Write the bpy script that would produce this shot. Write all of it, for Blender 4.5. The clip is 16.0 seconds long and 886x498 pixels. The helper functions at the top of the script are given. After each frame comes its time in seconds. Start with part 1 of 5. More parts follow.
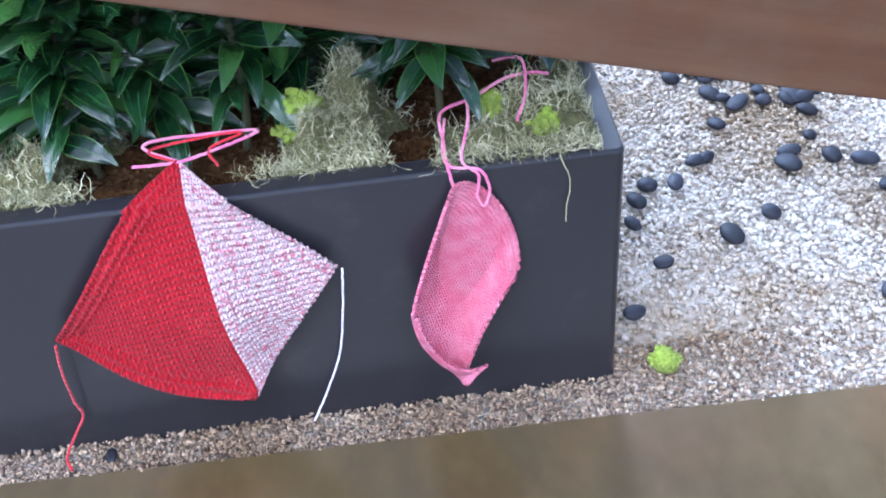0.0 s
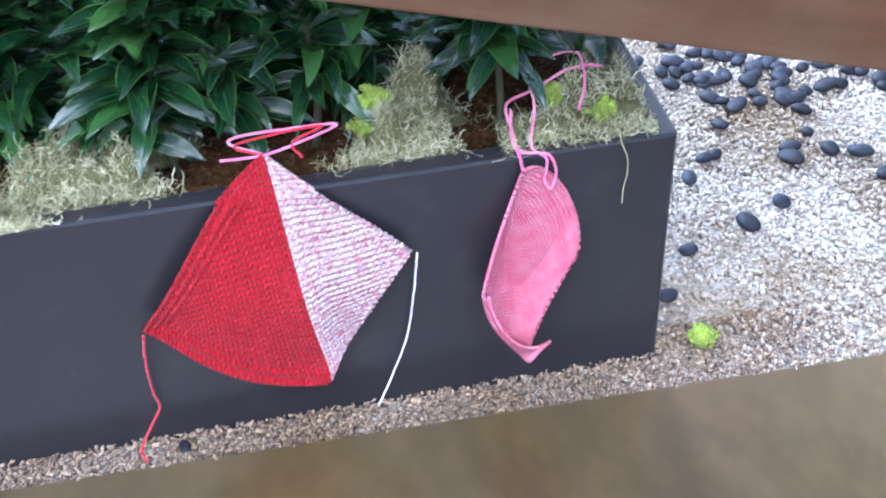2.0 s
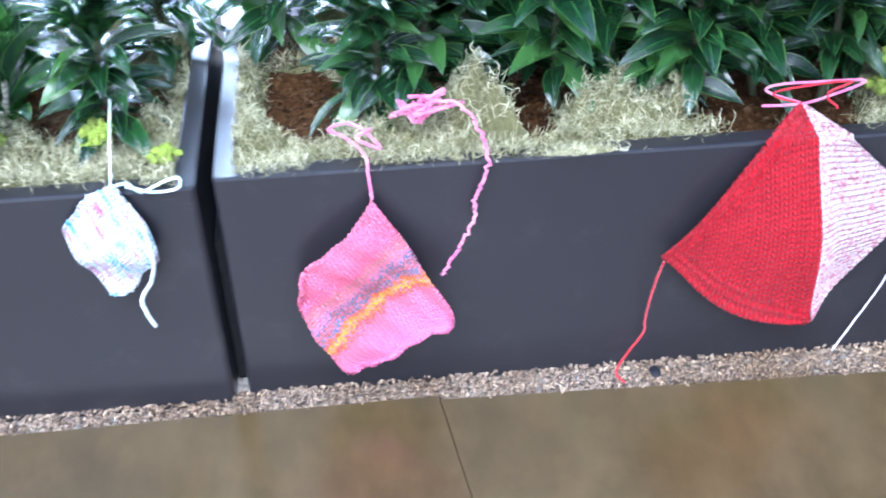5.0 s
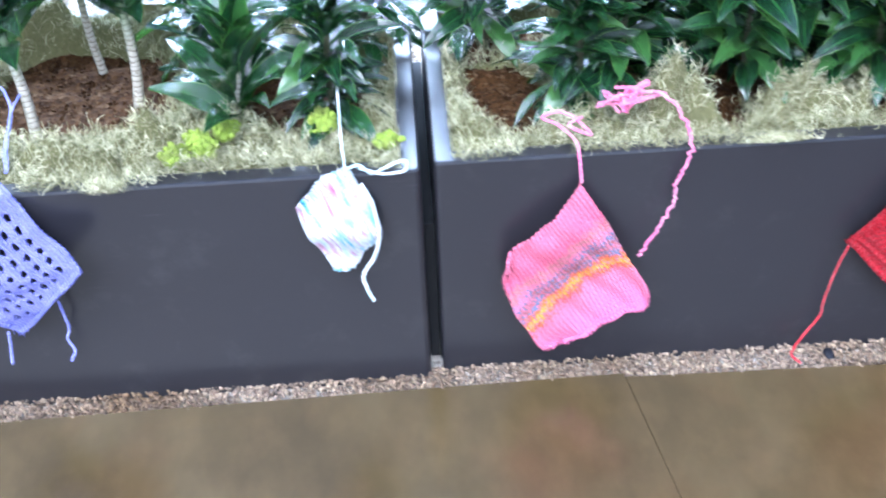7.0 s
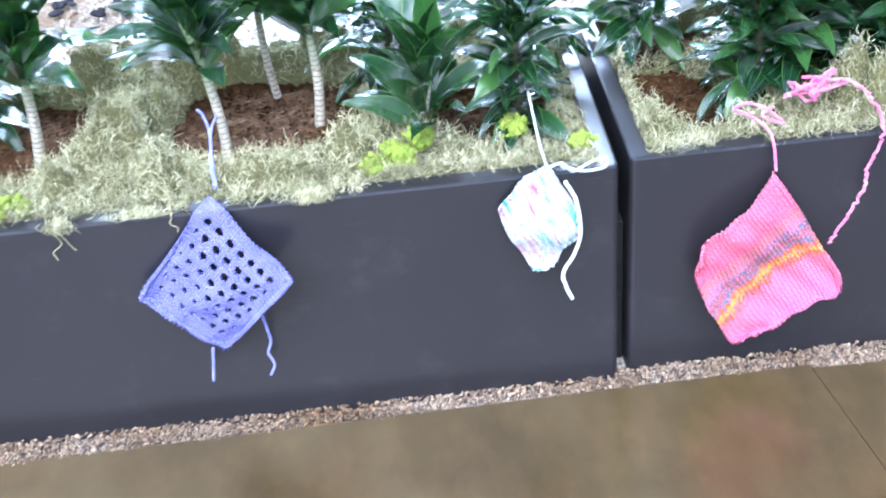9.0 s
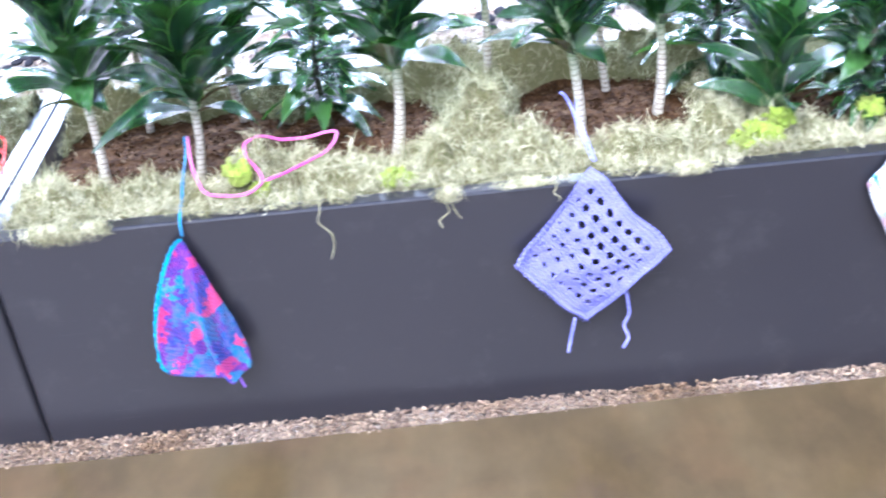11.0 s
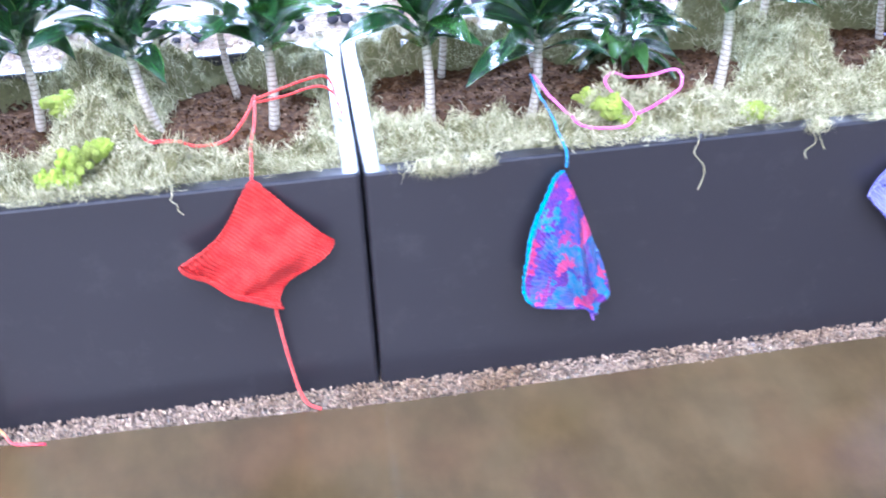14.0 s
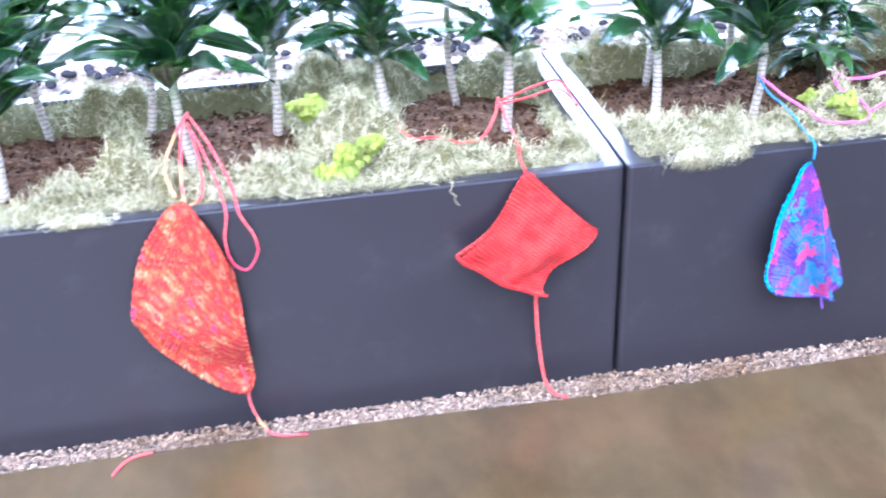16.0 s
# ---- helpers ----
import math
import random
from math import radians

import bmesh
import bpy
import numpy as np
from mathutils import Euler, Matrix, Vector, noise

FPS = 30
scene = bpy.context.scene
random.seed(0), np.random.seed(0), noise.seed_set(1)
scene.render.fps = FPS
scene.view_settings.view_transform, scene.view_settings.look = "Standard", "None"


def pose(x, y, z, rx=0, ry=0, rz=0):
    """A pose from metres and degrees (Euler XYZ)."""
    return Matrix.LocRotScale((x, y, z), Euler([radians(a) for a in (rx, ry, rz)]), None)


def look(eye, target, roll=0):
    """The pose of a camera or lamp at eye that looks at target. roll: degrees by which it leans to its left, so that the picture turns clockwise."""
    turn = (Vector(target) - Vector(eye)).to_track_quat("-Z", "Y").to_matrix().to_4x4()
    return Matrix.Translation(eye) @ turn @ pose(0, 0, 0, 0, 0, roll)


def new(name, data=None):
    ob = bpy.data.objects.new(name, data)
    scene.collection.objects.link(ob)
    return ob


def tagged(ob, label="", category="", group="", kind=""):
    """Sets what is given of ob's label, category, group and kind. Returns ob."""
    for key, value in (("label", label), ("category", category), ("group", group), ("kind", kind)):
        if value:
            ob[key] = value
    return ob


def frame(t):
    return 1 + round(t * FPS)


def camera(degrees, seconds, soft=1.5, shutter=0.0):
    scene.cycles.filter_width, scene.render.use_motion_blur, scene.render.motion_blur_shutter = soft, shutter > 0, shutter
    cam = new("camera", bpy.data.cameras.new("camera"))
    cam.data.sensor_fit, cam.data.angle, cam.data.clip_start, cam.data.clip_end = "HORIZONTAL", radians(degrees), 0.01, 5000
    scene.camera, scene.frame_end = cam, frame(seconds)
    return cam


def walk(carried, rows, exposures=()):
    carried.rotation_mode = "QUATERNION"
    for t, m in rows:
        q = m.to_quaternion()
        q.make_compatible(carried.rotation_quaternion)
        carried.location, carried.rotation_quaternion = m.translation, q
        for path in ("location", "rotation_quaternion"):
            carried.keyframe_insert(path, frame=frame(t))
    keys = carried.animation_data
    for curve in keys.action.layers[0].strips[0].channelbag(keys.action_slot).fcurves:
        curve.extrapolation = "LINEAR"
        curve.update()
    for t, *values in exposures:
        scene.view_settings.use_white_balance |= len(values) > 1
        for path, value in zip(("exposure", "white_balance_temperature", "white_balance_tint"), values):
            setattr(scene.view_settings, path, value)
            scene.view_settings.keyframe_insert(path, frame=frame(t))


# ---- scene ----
cam = camera(41.2, 16.0, 1.9, 0.5)
PATH = [
    (0, (-0.325, -1.222, 1.446), (-0.243, 0.247, 0.091), -5.0),
    (0.5, (-0.37, -1.231, 1.456), (-0.251, 0.244, 0.111), -4.5),
    (1, (-0.444, -1.221, 1.455), (-0.292, 0.246, 0.105), -4.8),
    (1.5, (-0.505, -1.267, 1.463), (-0.337, 0.235, 0.152), -5.0),
    (2, (-0.557, -1.328, 1.465), (-0.332, 0.169, 0.159), -3.3),
    (2.5, (-0.636, -1.4, 1.473), (-0.445, 0.121, 0.188), -3.3),
    (3, (-0.747, -1.41, 1.474), (-0.528, 0.078, 0.156), -1.2),
    (3.5, (-0.941, -1.392, 1.472), (-0.714, 0.09, 0.148), -0.6),
    (4, (-1.145, -1.362, 1.461), (-0.884, 0.13, 0.154), 0.2),
    (4.2, (-1.188, -1.349, 1.468), (-0.955, 0.143, 0.156), 0.5),
    (6.5, (-1.42, -1.565, 1.538), (-1.425, -0.02, 0.268), -4.7),
    (7, (-1.54, -1.531, 1.539), (-1.493, 0.014, 0.269), -2.5),
    (7.5, (-1.64, -1.449, 1.528), (-1.633, 0.106, 0.271), -4.9),
    (8, (-1.742, -1.428, 1.528), (-1.696, 0.137, 0.283), -5.0),
    (10.3, (-2.078, -1.864, 1.439), (-2.117, -0.146, 0.414), -6.1),
    (10.5, (-2.162, -1.827, 1.436), (-2.221, -0.098, 0.434), -5.0),
    (11, (-2.394, -1.748, 1.45), (-2.449, -0.06, 0.379), -6.6),
    (11.5, (-2.51, -1.735, 1.47), (-2.546, -0.052, 0.391), -5.8),
    (12, (-2.628, -1.754, 1.511), (-2.632, -0.064, 0.442), -5.0),
    (12.5, (-2.789, -1.836, 1.491), (-2.705, -0.105, 0.491), -5.6),
    (13, (-2.952, -1.876, 1.487), (-2.875, -0.151, 0.478), -4.3),
    (13.5, (-3.105, -1.871, 1.451), (-2.971, -0.17, 0.409), -1.7),
    (14, (-3.318, -1.782, 1.434), (-3.121, -0.112, 0.351), -2.8),
    (14.5, (-3.439, -1.714, 1.451), (-3.189, -0.051, 0.368), -2.1),
    (15, (-3.542, -1.727, 1.458), (-3.307, -0.023, 0.437), -1.6),
    (15.5, (-3.717, -1.788, 1.425), (-3.454, -0.086, 0.409), -2.3),
    (16, (-3.897, -1.831, 1.393), (-3.601, -0.124, 0.395), -1.8),
]
walk(cam, [(t, look(eye, target, roll)) for t, eye, target, roll in PATH], [(0, 0.96, 4600, 13), (3, 1.26, 4650, 12), (4, 1.4, 4650, 12), (8, 1.44, 4700, 11), (11, 1.75, 4850, 18), (12.5, 1.84, 4850, 21), (14, 1.62, 4650, 21), (16, 1.88, 4620, 23)])

# ---------------- light ----------------
world = bpy.data.worlds.new("sky")
scene.world = world
world.use_nodes = True
wn = world.node_tree
sky = wn.nodes.new("ShaderNodeTexSky")
sky.sky_type = "NISHITA"
sky.sun_disc = False
SUN_ELEV, SUN_TURN = 54.0, 196.0
sky.sun_elevation = radians(SUN_ELEV)
sky.sun_rotation = radians(SUN_TURN)
sky.dust_density = 7.0
wn.links.new(sky.outputs["Color"], wn.nodes["Background"].inputs["Color"])
wn.nodes["Background"].inputs["Strength"].default_value = 0.13
sun = new("sun", bpy.data.lights.new("sun", "SUN"))
sun.data.energy = 1.2
sun.data.angle = radians(60)
sun.data.color = (1.0, 0.97, 0.94)
# soft, broad daylight over the walkway
sun.matrix_world = look((math.sin(radians(SUN_TURN)) * 6, math.cos(radians(SUN_TURN)) * 6, 6 * math.tan(radians(SUN_ELEV))), (0, 0, 0))

# daylight through the high window in the wall behind the planters
WINDOW = (-7.6, 0.9, 3.3, 6.8)
glow = new("window_daylight", bpy.data.lights.new("window_daylight", "AREA"))
glow.data.shape, glow.data.size, glow.data.size_y = "RECTANGLE", WINDOW[1] - WINDOW[0], WINDOW[3] - WINDOW[2]
glow.data.energy, glow.data.color = 1750, (0.92, 0.96, 1.0)
glow.matrix_world = pose((WINDOW[0] + WINDOW[1]) / 2, 6.58, (WINDOW[2] + WINDOW[3]) / 2, -90, 0, 0)


# ---------------- materials ----------------
class Nodes:
    """A short way to write a node material."""

    def __init__(self, name):
        self.mat = bpy.data.materials.new(name)
        self.mat.use_nodes = True
        self.t = self.mat.node_tree
        self.b = self.t.nodes["Principled BSDF"]

    def n(self, kind, **kw):
        node = self.t.nodes.new("ShaderNode" + kind)
        ins = kw.pop("ins", {})
        if "operation" in kw:
            node.operation = kw["operation"]
        if "feature" in kw:
            node.feature = kw["feature"]
        if "blend_type" in kw:
            node.data_type, node.blend_type = "RGBA", kw["blend_type"]
        if "uv_map" in kw:
            node.uv_map = kw["uv_map"]
        if "bands_direction" in kw:
            node.bands_direction = kw["bands_direction"]
        for k, v in ins.items():
            self.put(node.inputs[k], v)
        return node

    def put(self, socket, v):
        if isinstance(v, bpy.types.NodeSocket):
            self.t.links.new(v, socket)
        else:
            socket.default_value = v

    def m(self, op, a, b=0.0, c=0.0):
        node = self.n("Math", operation=op)
        for i, v in enumerate((a, b, c)):
            self.put(node.inputs[i], v)
        return node.outputs[0]

    def noise(self, scale, detail=4.0, rough=0.55, vec=None, out="Fac"):
        node = self.n("TexNoise", ins={"Scale": scale, "Detail": detail, "Roughness": rough})
        self.t.links.new(vec if vec else self.obj(), node.inputs["Vector"])
        return node.outputs[out]

    def voronoi(self, scale, feature="F1", out="Distance", vec=None):
        node = self.n("TexVoronoi", feature=feature, ins={"Scale": scale})
        self.t.links.new(vec if vec else self.obj(), node.inputs["Vector"])
        return node.outputs[out]

    def obj(self):
        return self.n("NewGeometry").outputs["Position"]

    def ramp(self, fac, stops):
        node = self.n("ValToRGB")
        e = node.color_ramp.elements
        while len(e) < len(stops):
            e.new(0.5)
        for el, (p, c) in zip(e, stops):
            el.position, el.color = p, (*c, 1)
        self.put(node.inputs[0], fac)
        return node.outputs[0]

    def mix(self, fac, a, b, blend="MIX"):
        node = self.n("Mix", blend_type=blend)
        self.put(node.inputs[0], fac)
        for i, v in ((6, a), (7, b)):
            self.put(node.inputs[i], (*v, 1) if isinstance(v, tuple) and len(v) == 3 else v)
        return node.outputs[2]

    def bump(self, height, strength=0.5, dist=0.002, normal=None):
        node = self.n("Bump", ins={"Strength": strength, "Distance": dist, "Height": height})
        if normal:
            self.t.links.new(normal, node.inputs["Normal"])
        return node.outputs[0]

    def done(self, color=None, rough=None, normal=None, **kw):
        for k, v in (("Base Color", color), ("Roughness", rough), ("Normal", normal)):
            if v is not None:
                self.put(self.b.inputs[k], (*v, 1) if isinstance(v, tuple) and len(v) == 3 else v)
        for k, v in kw.items():
            self.put(self.b.inputs[k.replace("_", " ")], v)
        return self.mat


def mat_planter():
    a = Nodes("charcoal_fibreglass")
    big = a.noise(2.3, 5)
    fine = a.noise(160, 3)
    speck = a.voronoi(90, out="Distance")
    col = a.mix(big, (0.016, 0.0155, 0.018), (0.026, 0.025, 0.028))
    dust = a.ramp(a.noise(11, 6, 0.7), [(0.55, (0, 0, 0)), (0.85, (1, 1, 1))])
    col = a.mix(a.m("MULTIPLY", dust, 0.25), col, (0.12, 0.115, 0.11))
    col = a.mix(a.m("LESS_THAN", speck, 0.035), col, (0.12, 0.12, 0.12))
    lines = a.n("Mapping", ins={0: a.obj(), 2: (0.0, 0.12, 0.0), 3: (2.5, 2.5, 160.0)})
    scratch = a.ramp(a.noise(3.0, 2, 0.5, vec=lines.outputs[0]), [(0.70, (0, 0, 0)), (0.74, (1, 1, 1))])
    where = a.ramp(a.noise(3.7, 3), [(0.56, (0, 0, 0)), (0.66, (1, 1, 1))])
    col = a.mix(a.m("MULTIPLY", a.m("MULTIPLY", scratch, where), 0.35), col, (0.22, 0.21, 0.21))
    rough = a.m("ADD", a.m("MULTIPLY", big, 0.12), 0.25)
    return a.done(col, rough, a.bump(fine, 0.12, 0.001), Specular_IOR_Level=0.62)


def mat_concrete():
    a = Nodes("stained_concrete")
    warp = a.n("Mapping", ins={0: a.obj(), 3: (1.0, 0.55, 1.0)})
    big = a.noise(4.5, 4, 0.55, vec=warp.outputs[0])
    mid = a.noise(15, 4, 0.6, vec=warp.outputs[0])
    col = a.ramp(big, [(0.30, (0.060, 0.042, 0.017)), (0.5, (0.080, 0.056, 0.022)), (0.72, (0.100, 0.073, 0.032))])
    pale = a.ramp(mid, [(0.42, (0, 0, 0)), (0.80, (1, 1, 1))])
    col = a.mix(a.m("MULTIPLY", pale, 0.35), col, (0.150, 0.098, 0.040))
    rust = a.ramp(a.noise(3.4, 3, 0.5), [(0.52, (0, 0, 0)), (0.72, (1, 1, 1))])
    col = a.mix(a.m("MULTIPLY", rust, 0.30), col, (0.130, 0.066, 0.028))
    dark = a.ramp(a.noise(7.0, 4, 0.6), [(0.26, (1, 1, 1)), (0.54, (0, 0, 0))])
    col = a.mix(a.m("MULTIPLY", dark, 0.3), col, (0.036, 0.025, 0.011))
    rough = a.m("ADD", a.m("MULTIPLY", mid, 0.20), 0.11)
    return a.done(col, rough, a.bump(a.noise(60, 5), 0.06, 0.002), Specular_IOR_Level=0.5)


def mat_gravel(name, per_island, dirty=0.0):
    a = Nodes(name)
    if per_island:
        pick = a.n("NewGeometry").outputs["Random Per Island"]
    else:
        pick = a.n("SeparateColor", ins={0: a.voronoi(85, out="Color")}).outputs[0]
    col = a.ramp(pick, [(0.0, (0.33, 0.27, 0.19)), (0.25, (0.56, 0.52, 0.45)), (0.55, (0.66, 0.63, 0.57)), (0.8, (0.44, 0.36, 0.26)), (0.9, (0.76, 0.75, 0.72)), (1.0, (0.26, 0.22, 0.18))])
    a_n = a.noise(300, 3)
    col = a.mix(a.m("MULTIPLY", a_n, 0.35), col, (0.3, 0.25, 0.19))
    if dirty:
        earth = a.ramp(pick, [(0.0, (0.05, 0.032, 0.02)), (0.22, (0.19, 0.115, 0.06)), (0.45, (0.34, 0.25, 0.16)), (0.62, (0.10, 0.06, 0.034)), (0.80, (0.54, 0.43, 0.28)), (0.9, (0.22, 0.145, 0.08)), (1.0, (0.08, 0.055, 0.035))])
        col = a.mix(dirty, col, earth)
    damp = a.ramp(a.noise(2.6, 4, 0.6), [(0.36, (0.60, 0.50, 0.36)), (0.54, (1.0, 0.98, 0.95))])
    col = a.mix(1.0, col, damp, "MULTIPLY")
    if per_island:
        h = a_n
        return a.done(col, 0.7, a.bump(h, 0.3, 0.001))
    h = a.m("SUBTRACT", 0.5, a.voronoi(85))
    return a.done(a.mix(0.25, col, (0.1, 0.085, 0.07)), 0.85, a.bump(h, 1.0, 0.008))


def mat_pebble():
    a = Nodes("black_river_stone")
    rnd = a.n("ObjectInfo").outputs["Random"]
    col = a.mix(rnd, (0.007, 0.007, 0.010), (0.026, 0.027, 0.036))
    col = a.mix(a.m("MULTIPLY", a.noise(70, 5), 0.15), col, (0.09, 0.09, 0.1))
    return a.done(col, 0.6, a.bump(a.noise(200, 4), 0.2, 0.001), Specular_IOR_Level=0.25)


def mat_soil():
    a = Nodes("bark_soil")
    pick = a.n("SeparateColor", ins={0: a.voronoi(120, out="Color")}).outputs[0]
    col = a.ramp(pick, [(0.0, (0.024, 0.011, 0.004)), (0.5, (0.056, 0.026, 0.008)), (0.85, (0.085, 0.042, 0.014)), (1.0, (0.14, 0.090, 0.045))])
    col = a.mix(a.m("MULTIPLY", a.noise(9, 4), 0.7), col, (0.036, 0.019, 0.008))
    return a.done(col, 0.95, a.bump(a.voronoi(120), 0.7, 0.004), Specular_IOR_Level=0.08)


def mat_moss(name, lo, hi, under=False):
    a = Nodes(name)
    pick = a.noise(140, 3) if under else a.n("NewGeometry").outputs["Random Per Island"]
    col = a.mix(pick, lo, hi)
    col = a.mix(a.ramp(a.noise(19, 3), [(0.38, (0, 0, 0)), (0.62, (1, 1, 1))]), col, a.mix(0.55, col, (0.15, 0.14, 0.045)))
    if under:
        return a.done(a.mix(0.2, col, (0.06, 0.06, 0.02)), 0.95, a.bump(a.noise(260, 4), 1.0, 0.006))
    return a.done(col, 0.75)


def mat_leaf():
    a = Nodes("dracaena_leaf")
    uv = a.n("UVMap").outputs[0]
    sep = a.n("SeparateXYZ", ins={0: uv})
    u, v = sep.outputs[0], sep.outputs[1]
    rnd = a.n("ObjectInfo").outputs["Random"]
    col = a.ramp(rnd, [(0.0, (0.004, 0.017, 0.009)), (0.5, (0.009, 0.034, 0.015)), (0.82, (0.024, 0.074, 0.022)), (1.0, (0.075, 0.17, 0.036))])
    across = a.m("ABSOLUTE", a.m("SUBTRACT", u, 0.5))
    veins = a.n("TexWave", ins={"Scale": 7.0, "Distortion": 0.6, "Detail": 2.0})
    a.t.links.new(uv, veins.inputs["Vector"])
    col = a.mix(a.m("MULTIPLY", veins.outputs["Fac"], 0.22), col, (0.05, 0.15, 0.03))
    rim = a.m("GREATER_THAN", across, 0.455)
    col = a.mix(a.m("MULTIPLY", rim, 0.65), col, (0.14, 0.26, 0.05))
    rib = a.m("LESS_THAN", across, 0.03)
    col = a.mix(a.m("MULTIPLY", rib, 0.4), col, (0.07, 0.17, 0.04))
    base = a.ramp(v, [(0.0, (1, 1, 1)), (0.16, (0, 0, 0))])
    col = a.mix(a.m("MULTIPLY", base, 0.5), col, (0.12, 0.22, 0.07))
    rough = a.m("ADD", a.m("MULTIPLY", a.noise(40, 3), 0.14), 0.07)
    nrm = a.bump(veins.outputs["Fac"], 0.5, 0.0014)
    mat = a.done(col, rough, nrm, Specular_IOR_Level=0.9, Coat_Weight=1.0, Coat_Roughness=0.07)
    tr = a.n("BsdfTranslucent", ins={"Color": (0.10, 0.30, 0.03, 1)})
    mx = a.n("MixShader", ins={0: 0.12})
    a.t.links.new(a.b.outputs[0], mx.inputs[1])
    a.t.links.new(tr.outputs[0], mx.inputs[2])
    a.t.links.new(mx.outputs[0], a.t.nodes["Material Output"].inputs[0])
    return mat


def mat_cane():
    a = Nodes("pale_cane_bark")
    uv = a.n("UVMap").outputs[0]
    v = a.n("SeparateXYZ", ins={0: uv}).outputs[1]
    ring = a.m("PINGPONG", a.m("ADD", v, a.m("MULTIPLY", a.noise(40, 2), 0.012)), 0.0050)
    line = a.m("LESS_THAN", ring, 0.0013)
    col = a.mix(a.noise(45, 4), (0.38, 0.32, 0.22), (0.74, 0.70, 0.58))
    col = a.mix(a.ramp(a.noise(160, 3), [(0.55, (0, 0, 0)), (0.68, (0.7, 0.7, 0.7))]), col, (0.13, 0.09, 0.05))
    col = a.mix(a.m("MULTIPLY", line, a.m("ADD", a.m("MULTIPLY", a.noise(25, 2), 0.6), 0.3)), col, (0.11, 0.08, 0.05))
    young = a.ramp(v, [(0.12, (0, 0, 0)), (0.20, (1, 1, 1))])
    col = a.mix(a.m("MULTIPLY", young, 0.75), col, (0.10, 0.18, 0.05))
    return a.done(col, 0.7, a.bump(a.m("SUBTRACT", 1.0, line), 0.5, 0.002))


def mat_stem():
    a = Nodes("shaded_green_brown_stem")
    # green-brown, kept dark to paint in the shade inside the bushy crowns
    col = a.mix(a.noise(50, 4), (0.035, 0.030, 0.014), (0.085, 0.090, 0.035))
    return a.done(col, 0.65, a.bump(a.noise(220, 3), 0.4, 0.001))


def knit_height(a, w, h, diag=False):
    """Stitch relief on the UV in metres: columns of small V shapes. w, h: a stitch's width and height."""
    uv = a.n("UVMap").outputs[0]
    sep = a.n("SeparateXYZ", ins={0: uv})
    wob = a.m("MULTIPLY", a.noise(30, 2), 0.002)
    sx, sy = sep.outputs[0], sep.outputs[1]
    if diag:
        sx, sy = a.m("MULTIPLY", a.m("SUBTRACT", sx, sy), 0.7071), a.m("MULTIPLY", a.m("ADD", sx, sy), 0.7071)
    cx = a.m("DIVIDE", a.m("ADD", sx, wob), w)
    tri = a.m("PINGPONG", cx, 0.5)
    row = a.m("ADD", a.m("DIVIDE", sy, h), a.m("MULTIPLY", tri, 1.1))
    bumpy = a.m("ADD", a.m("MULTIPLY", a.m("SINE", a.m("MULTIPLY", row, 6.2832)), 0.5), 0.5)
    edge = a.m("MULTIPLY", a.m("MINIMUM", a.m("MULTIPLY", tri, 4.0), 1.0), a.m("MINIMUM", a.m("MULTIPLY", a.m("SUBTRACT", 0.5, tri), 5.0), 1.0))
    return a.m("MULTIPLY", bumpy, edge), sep


